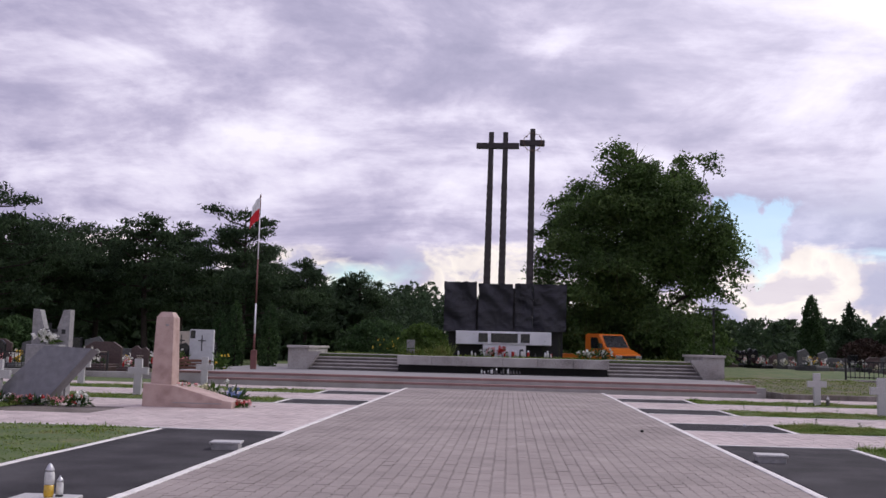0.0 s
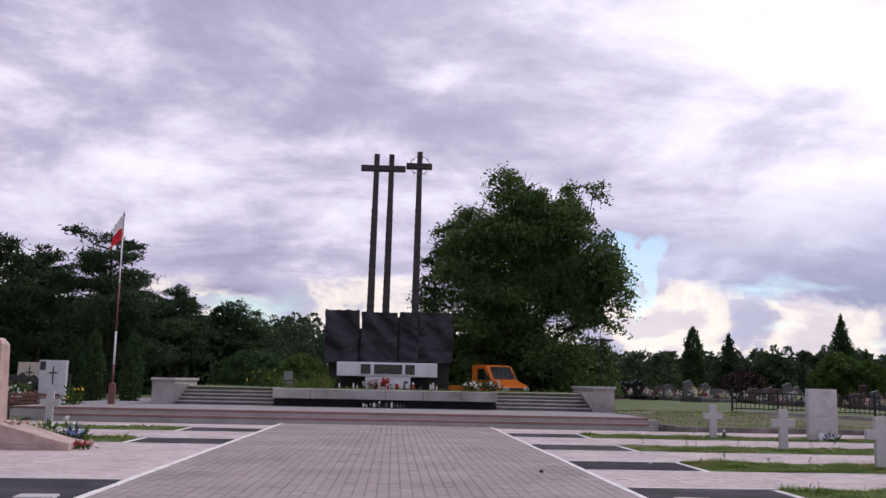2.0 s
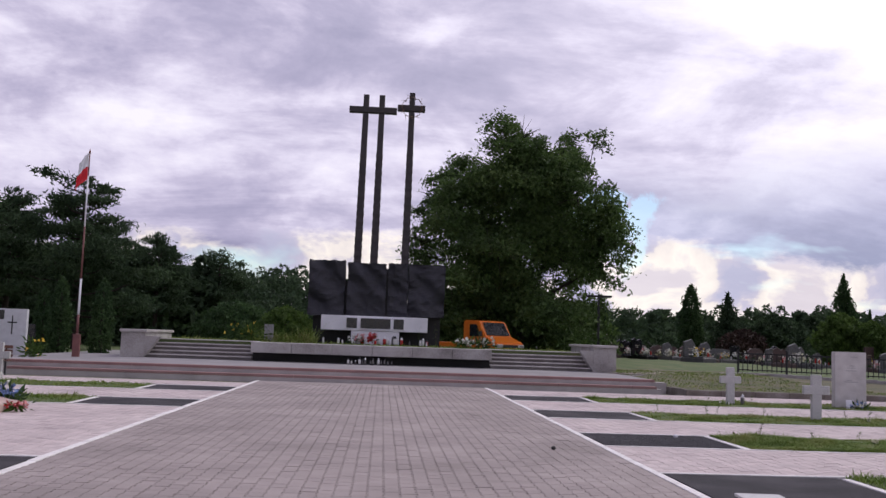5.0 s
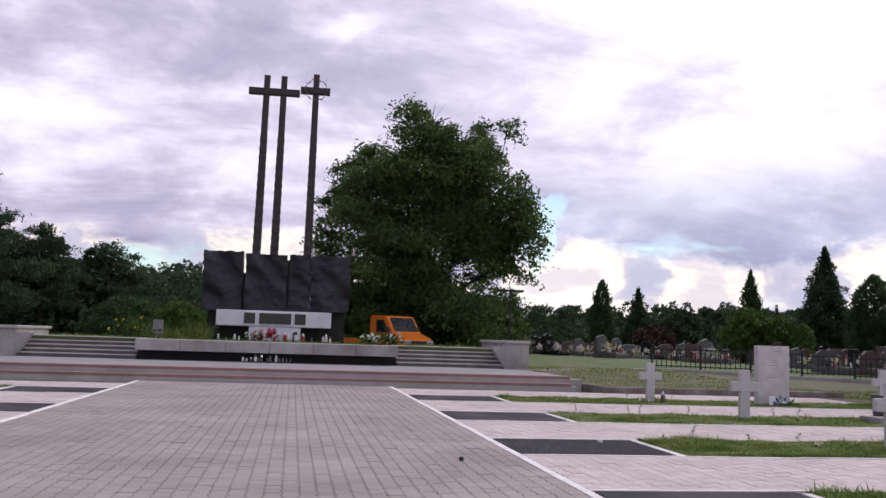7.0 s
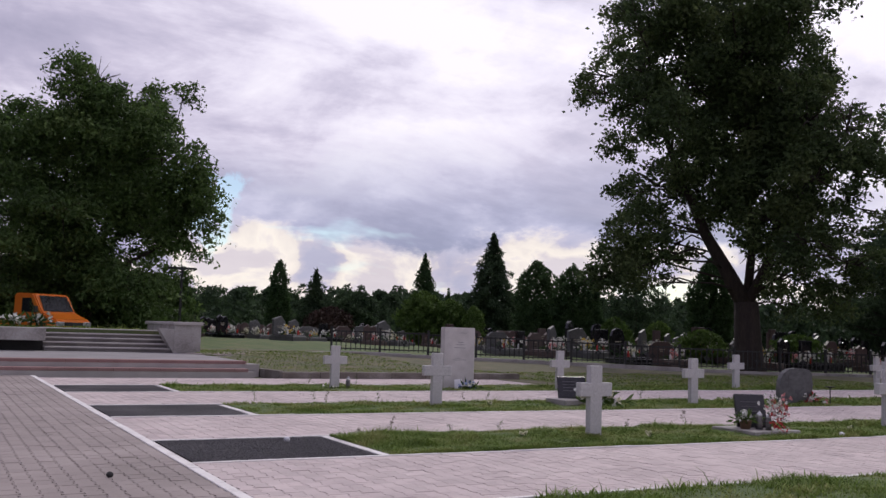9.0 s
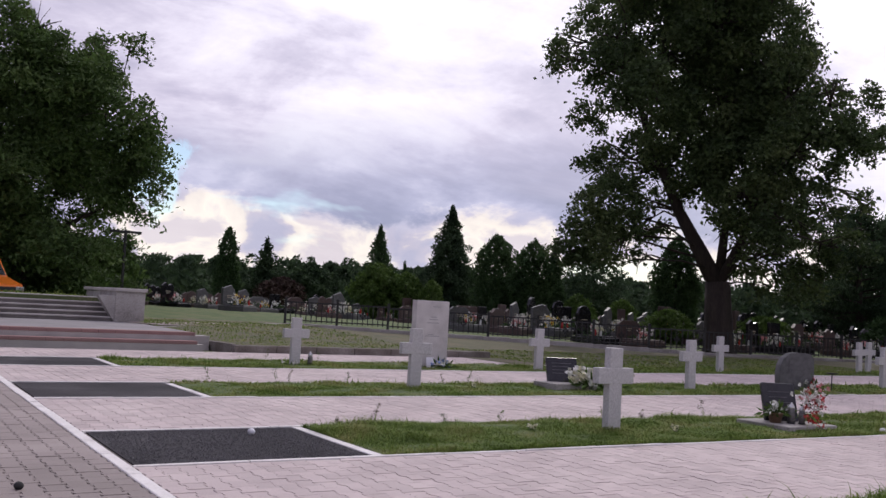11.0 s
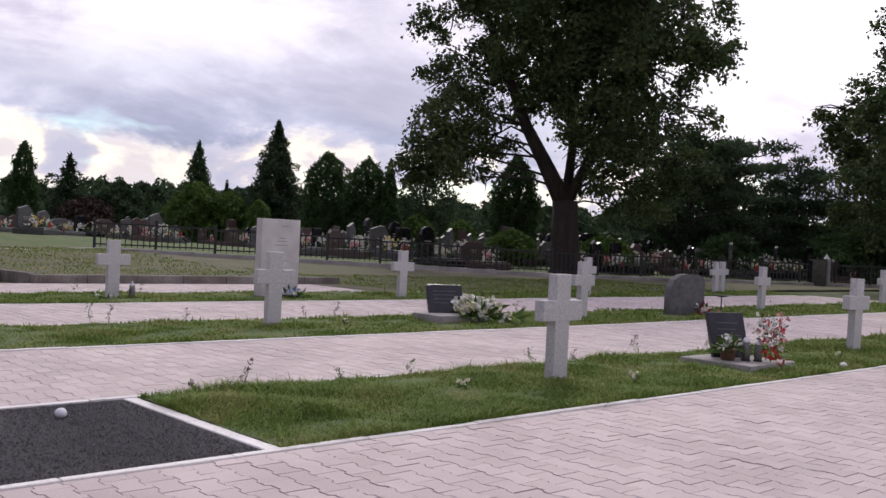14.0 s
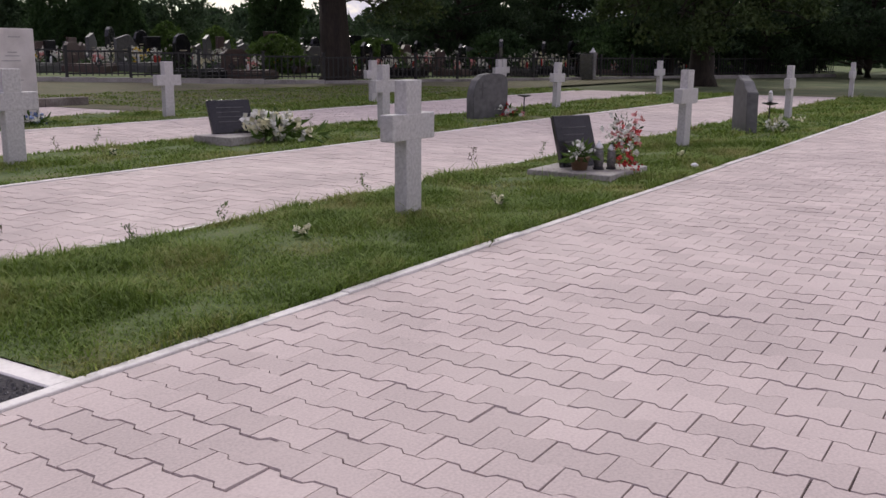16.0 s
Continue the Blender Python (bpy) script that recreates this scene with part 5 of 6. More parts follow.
part("foliage", greens((0, 0, 0.38), (0.16, 0.08, 0.34), 170, 0.06, 7), M["thuja"], e)
for t, s, z, n, wd in (("white_petal", 1, 0.5, 36, 0.18), ("red_petal", 2, 0.34, 18, 0.14), ("pink_petal", 4, 0.5, 12, 0.18), ("red_petal", 5, 0.12, 12, 0.1), ("white_petal", 6, 0.18, 8, 0.12)):
    tagged(part("bloom", blossoms((0.02 * s - 0.06, -0.04, z), (wd, 0.08, 0.2), n, 0.05, 20 + s), M[t], e), kind="stuff")

tilted_plaque(9.8, 22.35, -24, 0.62, 0.5, 26, (0.5, 0.4, 0.3, 0.13), "black polished plaque leaning on a low slab")
e = bouquet("flower_spray", "large spray of cream and white flowers with broad leaves", 10.1, 21.9, 0.02, 0.52, 0.36, 0.42, ["cream_petal", "white_petal", "white_petal", "cream_petal"], 11, 70, 0.115, 60, -20)
tagged(part("leaf_fan", greens((0.08, -0.15, 0.12), (0.62, 0.4, 0.12), 34, 0.24, 13, 0.28), M["shrub"], e), kind="stuff")

# dark rounded stone and the sloping rough stone
def stone(name, label, x, y, turn, outline, thick, mat_):
    e = thing(name, label, "gravestone", pose(x, y, 0, 0, 0, turn))
    bm = prism(bmesh.new(), outline, "y", -thick / 2, thick / 2)
    bmesh.ops.bevel(bm, geom=bm.edges[:], offset=0.012, segments=2, affect="EDGES")
    part("stone_body", bm, M[mat_], e)
    return e


arch = [(-0.42, -0.03), (0.4, -0.03), (0.42, 0.5), (0.41, 0.74), (0.36, 0.82), (0.24, 0.86), (0.0, 0.87), (-0.18, 0.84), (-0.32, 0.74), (-0.4, 0.58), (-0.43, 0.4)]
e = stone("rounded_gravestone", "dark grey rounded stone with engraved figure", 16.15, 21.95, -22, arch, 0.22, "grey_granite")
part("engraved_cross", boxes((-0.22, -0.19, -0.116, -0.108, 0.42, 0.7), (-0.28, -0.13, -0.116, -0.108, 0.58, 0.61)), M["faint"], e)
bouquet("grave_flowers", "red and white flowers lying at a stone", 16.5, 21.7, 0.0, 0.42, 0.3, 0.26, ["white_petal", "pink_petal", "red_petal"], 17, 30, 0.075, 40)
e = stone("sloping_gravestone", "rough grey gravestone with a slanting pointed top", 15.9, 17.0, 33, [(-0.36, -0.03), (0.36, -0.03), (0.38, 0.6), (0.3, 0.84), (0.2, 0.93), (0.12, 0.88), (-0.05, 0.84), (-0.22, 0.72), (-0.33, 0.66)], 0.18, "grey_granite")
bouquet("grave_flowers", "white flowers with dark ribbon lying at a stone", 16.3, 16.55, 0.0, 0.6, 0.3, 0.26, ["white_petal", "cream_petal"], 19, 22, 0.07, 50, -30)
M["wire"] = M["iron"]
for x, y, top in ((17.0, 21.6, None), (17.1, 16.9, "clear_glass")):
    e = thing("lantern_stand", "thin black iron stand beside a gravestone", "stand", pose(x, y, 0))
    part("pole", lathe(bmesh.new(), [(0.05, 0), (0.02, 0.03), (0.012, 0.05), (0.012, 0.4)], 8), M["iron"], e)
    part("dish", lathe(bmesh.new(), [(0.02, 0.4), (0.13, 0.43), (0.14, 0.445), (0.12, 0.44)], 12), M["iron"], e)
lantern(17.1, 16.9, 0.443, 0.22, "clear_glass", "pale glass lantern on an iron stand")

M["stele_stone"] = material("worn_pale_stone", [(0.42, 0.4, 0.385), (0.5, 0.475, 0.46), (0.57, 0.55, 0.53)], 3.5, 0.7, 0.2, 120, dist=0.004)
# tall stele with worn engraving
e = thing("stele", "tall light grey granite stele with worn engraving", "gravestone", pose(9.9, 27.62, 0))
part("stele_body", boxes((-0.46, 0.46, -0.11, 0.11, -0.05, 1.6), bevel=0.008), M["stele_stone"], e)
for i, (a, b, z) in enumerate(((-0.05, 0.12, 1.2), (-0.1, 0.16, 1.14), (-0.16, 0.18, 1.06), (-0.12, 0.04, 0.78), (-0.2, 0.2, 0.74), (-0.02, 0.2, 1.45))):
    part("engraved_line", boxes((a, b, -0.1145, -0.1, z, z + 0.016)), M["mark"], e)
e = thing("name_card", "small white card propped at the stele", "card", pose(9.72, 27.2, 0.0, -16, 0, -12))
part("card_sheet", boxes((-0.1, 0.1, -0.008, 0.008, 0, 0.26), bevel=0.003), M["white_paint"], e)
bouquet("grave_flowers", "small white and blue flower bowl", 10.02, 27.15, 0.0, 0.46, 0.26, 0.22, ["white_petal", "blue_petal", "white_petal"], 23, 20, 0.07, 46)
lantern(6.68, 27.35, 0.0, 0.32, "lamp_glass", "dark patterned grave lantern beside a cross")
bouquet("grave_flowers", "low white flowers in the grass", 6.2, 27.3, 0.0, 0.3, 0.2, 0.1, ["white_petal"], 25, 5, 0.05, 10)

# small loose things
def ball(x, y, z, rad, label, mat_):
    bm = bmesh.new()
    bmesh.ops.create_icosphere(bm, subdivisions=2, radius=rad)
    for v in bm.verts:
        v.co *= 1 + 0.1 * noise.noise(v.co * 30)
        v.co.z *= 0.85
    tagged(part("pebble", bm, M[mat_], smooth=True), label, "stone").location = (x, y, z + rad * 0.75)


ball(1.67, 17.52, 0.0, 0.042, "round white pebble lying on dark chippings", "white_paint")
ball(-0.89, 15.25, 0.0, 0.035, "dark clod lying on the plaza", "dark_void")
ball(10.5, 16.1, 0.01, 0.045, "white flower head fallen in the grass", "white_paint")
for i, (x, y) in enumerate(((5.0, 17.0), (7.6, 22.2), (6.9, 16.6), (11.2, 16.5))):
    bouquet("lily_flower", "single pale yellow lily in the grass", x, y, 0.03, 0.1, 0.1, 0.08, ["cream_petal"], 31 + i, 3, 0.05, 8)

# low stone plates on the chipping beds
for x, y, t in ((0.38, 10.62, -4), (-7.76, 10.0, 6)):
    e = thing("stone_plate", "small pale stone plate lying on chippings", "plate", pose(x, y, 0, 0, 0, t))
    part("plate_base", boxes((-0.2, 0.2, -0.14, 0.14, -0.02, 0.09), bevel=0.006), M["mid_granite"], e)
    part("plate_top", boxes((-0.23, 0.23, -0.16, 0.16, 0.09, 0.12), bevel=0.006), M["granite"], e)
e = thing("stone_plate", "small pale stone plate with candles", "plate", pose(-8.05, 5.0, 0))
part("plate_top", boxes((-0.3, 0.3, -0.2, 0.2, -0.02, 0.05), bevel=0.006), M["granite"], e)
e = thing("glass_candle", "tall clear glass grave candle with amber wax", "candle", pose(-8.01, 5.0, 0.05) @ Matrix.Scale(0.85, 4))
part("wax", lathe(bmesh.new(), [(0.05, 0), (0.056, 0.03), (0.055, 0.14)], 14), M["amber_glass"], e, smooth=True)
part("glass_tube", lathe(bmesh.new(), [(0.056, 0.142), (0.058, 0.2), (0.054, 0.27), (0.04, 0.29)], 14), M["clear_glass"], e, smooth=True)
part("cap", lathe(bmesh.new(), [(0.05, 0.29), (0.05, 0.31), (0.03, 0.35), (0.008, 0.38)], 14), M["silver"], e, smooth=True)
lantern(-7.93, 5.06, 0.05, 0.2, "clear_glass", "small pale glass grave candle")

# ---------------------------------------------------------------- memorials beside the plaza
e = thing("obelisk_memorial", "pink granite obelisk rising from a sloping plinth", "memorial", pose(-12.05, 18.9, 0))
bm = prism(bmesh.new(), [(-0.36, -0.03), (1.85, -0.03), (1.85, 0.16), (1.6, 0.2), (0.4, 0.52), (-0.36, 0.55)], "y", -0.5, 0.5)
bmesh.ops.bevel(bm, geom=bm.edges[:], offset=0.012, segments=1, affect="EDGES")
part("plinth", bm, M["pink_granite"], e)
bm = bmesh.new()
rings = [[bm.verts.new((cx * w, cy * w, z)) for cx, cy in ((-1, -1), (1, -1), (1, 1), (-1, 1))] for w, z in ((0.26, 0.5), (0.215, 2.17), (0.13, 2.3))]
for a, b in zip(rings, rings[1:]):
    for k in range(4):
        bm.faces.new((a[k], a[(k + 1) % 4], b[(k + 1) % 4], b[k]))
bm.faces.new(rings[-1])
part("column", bm, M["pink_granite"], e)
part("border_band", boxes((0.4, 1.6, -0.505, -0.498, 0.1, 0.12)), M["mark"], e)
part("carved_sign", boxes((0.03, 0.1, -0.232, -0.21, 1.95, 2.0)), M["mark"], e)
bouquet("grave_flowers", "white flowers lying on a sloping plinth", -11.6, 18.85, 0.47, 0.7, 0.3, 0.1, ["white_petal", "pink_petal"], 41, 16, 0.06, 10)
bouquet("flower_spray", "cream chrysanthemums behind a sloping plinth", -11.15, 19.8, 0.0, 0.6, 0.4, 0.55, ["cream_petal", "cream_petal", "white_petal"], 43, 26, 0.12, 60)
bouquet("flower_spray", "blue and dark wreath at the plinth", -10.55, 19.7, 0.0, 0.5, 0.4, 0.42, ["blue_petal"], 44, 14, 0.1, 120)
bouquet("grave_flowers", "red flowers at the foot of the plinth", -10.05, 18.85, 0.0, 0.3, 0.3, 0.22, ["red_petal", "pink_petal"], 45, 14, 0.07, 50)

e = thing("split_stele_memorial", "grey stele with a notched top above a slanting slab", "memorial", pose(-15.5, 19.9, 0))
for s in (-1, 1):
    bm = prism(bmesh.new(), [(s * 0.5, 0), (s * 0.03, 0), (s * 0.03, 1.78), (s * 0.16, 1.8), (s * 0.32, 2.32), (s * 0.5, 2.34)], "y", -0.12, 0.12)
    part("stele_half", bm, M["mid_granite"], e)
part("iron_cross", boxes((-0.03, 0.03, -0.17, -0.13, 1.45, 1.98), (-0.2, 0.2, -0.175, -0.125, 1.75, 1.82)), M["iron"], e)
part("small_plaque", boxes((0.3, 0.4, -0.135, -0.118, 1.7, 1.82)), M["iron"], e)
bm = bmesh.new()
lo = [(-0.6, -1.9, 0.02), (0.85, -2.0, 0.02), (1.85, -1.7, 1.36), (0.6, -1.6, 1.4)]
vs = [bm.verts.new(p) for p in lo] + [bm.verts.new((p[0] + 0.06, p[1] + 0.3, max(0.0, p[2] - 0.06))) for p in lo]
for q in ((0, 1, 2, 3), (7, 6, 5, 4), (0, 4, 5, 1), (1, 5, 6, 2), (2, 6, 7, 3), (3, 7, 4, 0)):
    bm.faces.new([vs[i] for i in q])
bmesh.ops.recalc_face_normals(bm, faces=bm.faces)
part("slanting_slab", bm, M["grey_slab"], e, "dark grey polished slanting slab")
part("slab_prop", boxes((0.4, 1.0, -1.6, -1.35, 0.0, 0.95)), M["grey_granite"], e)
for i in range(6):
    bouquet("grave_flowers", "row of red and white flowers before the memorial", -16.2 + i * 0.5, 17.75, 0.0, 0.45, 0.3, 0.25, ["red_petal", "white_petal"] if i % 2 else ["pink_petal"], 51 + i, 9, 0.08, 60)
bouquet("flower_spray", "white flowers beside the slanting slab", -13.75, 18.1, 0.0, 0.4, 0.3, 0.35, ["white_petal"], 58, 18, 0.1, 20)
bouquet("flower_spray", "white flowers on the memorial", -15.5, 19.55, 1.42, 0.5, 0.3, 0.35, ["white_petal"], 59, 16, 0.13, 14)
part("flower_ledge", boxes((-0.45, 0.45, -0.5, -0.1, 0, 1.42), bevel=0.02), M["mid_granite"], e)

# bench
M["bench_wood"] = material("brown_stained_wood", [(0.08, 0.035, 0.025), (0.15, 0.07, 0.045)], 3, 0.6, 0.2, 40, stretch=(0.2, 1, 1))
e = thing("park_bench", "brown slatted wooden bench on black iron legs", "bench", pose(-15.75, 31.0, 0, 0, 0, 6))
for s in (-0.7, 0.7):
    part("leg", boxes((s - 0.025, s + 0.025, -0.25, -0.2, -0.02, 0.44), (s - 0.025, s + 0.025, 0.18, 0.23, -0.02, 0.9), (s - 0.025, s + 0.025, -0.25, 0.2, 0.39, 0.43)), M["iron"], e)
for i in range(4):
    part("seat_slat", boxes((-0.9, 0.9, -0.27 + i * 0.115, -0.175 + i * 0.115, 0.435, 0.465), bevel=0.006), M["bench_wood"], e)
for i in range(3):
    part("back_slat", boxes((-0.9, 0.9, 0.15, 0.178, 0.55 + i * 0.13, 0.65 + i * 0.13), bevel=0.006), M["bench_wood"], e)

# flagpole with a white and red flag
M["flag_white"] = material("white_flag_cloth", [(0.7, 0.7, 0.72), (0.8, 0.8, 0.82)], 4, 0.8, 0.1, 60)
M["flag_red"] = material("red_flag_cloth", [(0.6, 0.04, 0.06), (0.7, 0.07, 0.09)], 4, 0.8, 0.1, 60)
M["pole_red"] = material("dull_red_pole_paint", [(0.13, 0.05, 0.045), (0.2, 0.08, 0.07)], 4, 0.6, 0.1, 60)
FX, FY = -15.0, 37.7
e = thing("flagpole", "tall red and white flagpole on the terrace", "flagpole", pose(FX, FY, TZ - 0.01))
for i, (a, b, m) in enumerate(((0.0, 0.9, "pole_red"), (0.9, 1.6, "pole_red"), (1.6, 2.95, "flag_white"), (2.95, 4.95, "pole_red"), (4.95, 6.9, "flag_white"), (6.9, 7.75, "pole_red"))):
    k = 0.055 - 0.006 * i
    part("pole_section", lathe(bmesh.new(), [(k, a), (k * 0.93, b)], 10), M[m], e, smooth=True)
part("pole_tip", lathe(bmesh.new(), [(0.02, 7.75), (0.045, 7.82), (0.02, 7.9), (0.004, 7.98)], 8), M["pole_red"], e)
part("pole_foot", boxes((-0.13, 0.13, -0.07, 0.07, 0, 0.85), bevel=0.01), M["pole_red"], e)
for k, (m, z0, z1) in enumerate((("flag_white", 0.5, 1.0), ("flag_red", 0.0, 0.5))):
    bm = bmesh.new()
    g = []
    for i in range(13):
        s = i / 12
        g.append([bm.verts.new((-0.03 - s * 0.46 * (1.0 - 0.25 * (z0 + (z1 - z0) * j / 4)), 0.09 * math.sin(s * 7 + 1 + j * 0.3) * s, 6.75 + 1.05 * (z0 + (z1 - z0) * j / 4) - 0.42 * s ** 1.3)) for j in range(5)])
    for i in range(12):
        for j in range(4):
            bm.faces.new((g[i][j], g[i + 1][j], g[i + 1][j + 1], g[i][j + 1]))
    bmesh.ops.solidify(bm, geom=bm.faces[:], thickness=0.006)
    part("flag_stripe", bm, M[m], e, "white cloth stripe" if k == 0 else "red cloth stripe", True)

# double headstone behind the bench
e = thing("double_headstone", "beige and white twin headstone with dark crosses", "gravestone", pose(-17.9, 37.5, 0.18) @ Matrix.Diagonal((0.86, 1, 1, 1)))
part("beige_panel", boxes((-0.95, 0.02, -0.1, 0.1, 0, 1.85), bevel=0.01), M["beige"], e)
part("white_panel", boxes((0.03, 1.3, -0.1, 0.1, 0, 1.95), bevel=0.01), M["white_stone"], e)
part("portrait_plate", boxes((0.08, 0.34, -0.112, -0.098, 1.55, 1.9)), M["black_gloss"], e)
for x in (-0.4, 0.7):
    part("dark_cross", boxes((x - 0.025, x + 0.025, -0.114, -0.098, 1.0, 1.7), (x - 0.2, x + 0.2, -0.115, -0.097, 1.42, 1.47)), M["iron"], e)
bouquet("planter_bush", "round green plant before the twin headstone", -18.3, 36.8, 0.15, 0.9, 0.6, 1.2, ["white_petal"], 61, 6, 0.1, 420)
bouquet("planter_bush", "yellow-green palm-like plant beside the graves", -16.0, 36.0, 0.1, 0.5, 0.5, 1.1, ["yellow_petal"], 63, 4, 0.1, 220)

# ---------------------------------------------------------------- iron fence on its footing
fence = thing("iron_fence", "black iron picket fence with ornaments on a low footing", "fence")
post_me = mesh_of("fence_post", boxes((-0.05, 0.05, -0.05, 0.05, 0, 1.08), (-0.065, 0.065, -0.065, 0.065, 1.08, 1.12), bevel=0.005))
pick_me = mesh_of("picket", boxes((-0.019, 0.019, -0.019, 0.019, 0.08, 0.96)))
orn = bmesh.new()
for a in range(0, 360, 90):
    box(orn, -0.055, 0.055, -0.012, 0.012, 0.06, 0.15, 0.01, pose(0, 0, 0.5, 0, a, 0) @ pose(0, 0, -0.02))
orn_me = mesh_of("ornament", orn)
for me in (post_me, pick_me, orn_me):
    me.materials.append(M["iron"])
for (xa, ya), (xb, yb) in zip(FENCE, FENCE[1:]):
    L_ = math.hypot(xb - xa, yb - ya)
    n = max(1, round(L_ / 2.3))
    turn = math.degrees(math.atan2(yb - ya, xb - xa))
    for i in range(n):
        x, y, z = xa + (xb - xa) * i / n, ya + (yb - ya) * i / n, rise(xa + (xb - xa) * i / n) + 0.1
        o = part("fence_post", post_me, None, fence)
        o.matrix_basis = pose(x, y, z, 0, 0, turn)
        step = L_ / n
        for zz, t in ((0.16, 0.025), (0.92, 0.03)):
            q = part("rail", boxes((0.04, step - 0.04, -0.015, 0.015, zz - t, zz + t)), M["iron"], fence)
            q.matrix_basis = pose(x, y, z, 0, 0, turn)
        for k in range(1, 10):
            d = step * k / 10
            o = part("picket", pick_me, None, fence)
            o.matrix_basis = pose(x + d * math.cos(radians(turn)), y + d * math.sin(radians(turn)), z, 0, 0, turn)
        d = step / 2
        o = part("ornament", orn_me, None, fence)
        o.matrix_basis = pose(x + d * math.cos(radians(turn)), y + d * math.sin(radians(turn)), z, 0, 0, turn)

# ---------------------------------------------------------------- rows of graves behind the fence
HEADS = {
    "flat": [(-0.45, 0), (0.45, 0), (0.45, 0.92), (-0.45, 0.92)],
    "arched": [(-0.42, 0), (0.42, 0), (0.42, 0.72), (0.3, 0.9), (0.1, 0.98), (-0.1, 0.98), (-0.3, 0.9), (-0.42, 0.72)],
    "sloped": [(-0.5, 0), (0.5, 0), (0.5, 0.7), (0.15, 1.0), (-0.5, 0.85)],
    "waved": [(-0.5, 0), (0.5, 0), (0.5, 0.75), (0.3, 0.88), (0.05, 0.8), (-0.2, 0.95), (-0.5, 0.8)],
    "wide": [(-0.8, 0), (0.8, 0), (0.8, 0.66), (0.45, 0.85), (-0.45, 0.85), (-0.8, 0.66)],
}


def grave(shape, stone_mat, tones, seed, label, tall=1.0):
    e = thing("grave", label, "grave", pose(0, -200, 0), "graves behind the fence")
    w = 0.95 if shape == "wide" else 0.58
    part("plinth", boxes((-w, w, -1.0, 0.9, 0, 0.3), bevel=0.02), M[stone_mat], e)
    part("cover_slab", boxes((-w + 0.08, w - 0.08, -0.92, 0.6, 0.303, 0.38), bevel=0.015), M[stone_mat], e)
    bm = prism(bmesh.new(), [(x, 0.303 + z * tall * 1.15) for x, z in HEADS[shape]], "y", 0.62, 0.78)
    bmesh.ops.bevel(bm, geom=bm.edges[:], offset=0.012, segments=1, affect="EDGES")
    head = part("headstone", bm, M[stone_mat], e)
    part("engraved_line", boxes((-0.2, 0.2, 0.612, 0.63, 0.85 * tall, 0.88 * tall), (-0.15, 0.15, 0.612, 0.63, 0.75 * tall, 0.78 * tall)), M["gilt"], head)
    rr = random.Random(seed)
    for i, t in enumerate(tones):
        x = rr.uniform(-w * 0.7, w * 0.7)
        tagged(part("bloom", blossoms((x, rr.uniform(-0.6, 0.35), 0.66), (0.3, 0.22, 0.28), 15, 0.12, seed + i, 7), M[t], e), kind="stuff")
    tagged(part("greenery", greens((0, -0.1, 0.46), (0.6, 0.6, 0.2), 80, 0.2, seed), M["thuja"], e), kind="stuff")
    for i in range(2):
        part("grave_candle", lathe(bmesh.new(), [(0.05, 0.38), (0.06, 0.5), (0.05, 0.6), (0.02, 0.66)], 8), M["clear_glass"] if i else M["red_glass"], e).location = (rr.uniform(-w * 0.7, w * 0.7), rr.uniform(-0.8, -0.3), 0)
    return e


M["red_glass"] = material("red_candle_glass", [(0.35, 0.02, 0.02), (0.5, 0.05, 0.04)], 12, 0.2, 0.0, 60)
G = [
    grave("flat", "black_gloss", ["white_petal", "white_petal"], 1, "black polished grave with white flowers"),
    grave("arched", "brown_granite", ["white_petal", "cream_petal"], 2, "brown granite grave with arched headstone and flowers"),
    grave("sloped", "grey_granite", ["white_petal", "yellow_petal"], 3, "dark grey granite grave with sloping headstone and flowers"),
    grave("waved", "brown_granite", ["white_petal", "pink_petal"], 4, "red-brown grave with wavy headstone and flowers", 1.1),
    grave("wide", "grey_granite", ["white_petal", "white_petal", "yellow_petal"], 5, "wide dark grey double grave with flowers"),
    grave("arched", "black_gloss", ["white_petal", "cream_petal"], 6, "black arched headstone over a flowered grave", 1.2),
    grave("wide", "brown_granite", ["pink_petal", "white_petal", "white_petal"], 7, "wide brown granite double grave with flowers"),
    grave("sloped", "grey_granite", ["white_petal", "white_petal", "cream_petal"], 8, "grey granite grave with white flowers", 1.1),
    grave("flat", "brown_granite", ["white_petal", "yellow_petal"], 9, "upright red-brown headstone with flowers", 1.35),
    grave("waved", "black_gloss", ["white_petal", "white_petal", "pink_petal"], 10, "black wavy headstone with white flowers", 1.2),
]
r = random.Random(12)
used = set()
spots_g = []
# rows follow the fence
for row in range(6):
    d0 = 3.0 + row * 3.2
    for i in range(26):
        s = (i + r.uniform(-0.2, 0.2)) * 1.85
        x = 9.0 + s
        d = d0 + (6.0 if x < 22 else 2.0 if x < 27 else 0.0)
        y = fence_y(max(x, 13.4)) + d * 1.1 + r.uniform(-0.8, 0.8) + (3.0 if x < 13.4 else 0)
        if r.random() < (0.22 if x < 26 else 0.12) or (x < 11 and row < 1):
            continue
        if math.hypot(x - 31.2, y - 37.6) < 2.0:
            continue
        spots_g.append((x, y, bank_z(x, y)))
for x0, y0, n, step in ((-32.0, 36.5, 9, 1.7), (-31, 40.5, 8, 1.8)):
    for i in range(n):
        spots_g.append((x0 + i * step + r.uniform(-0.2, 0.2), y0 + r.uniform(-0.3, 0.3), 0.15))
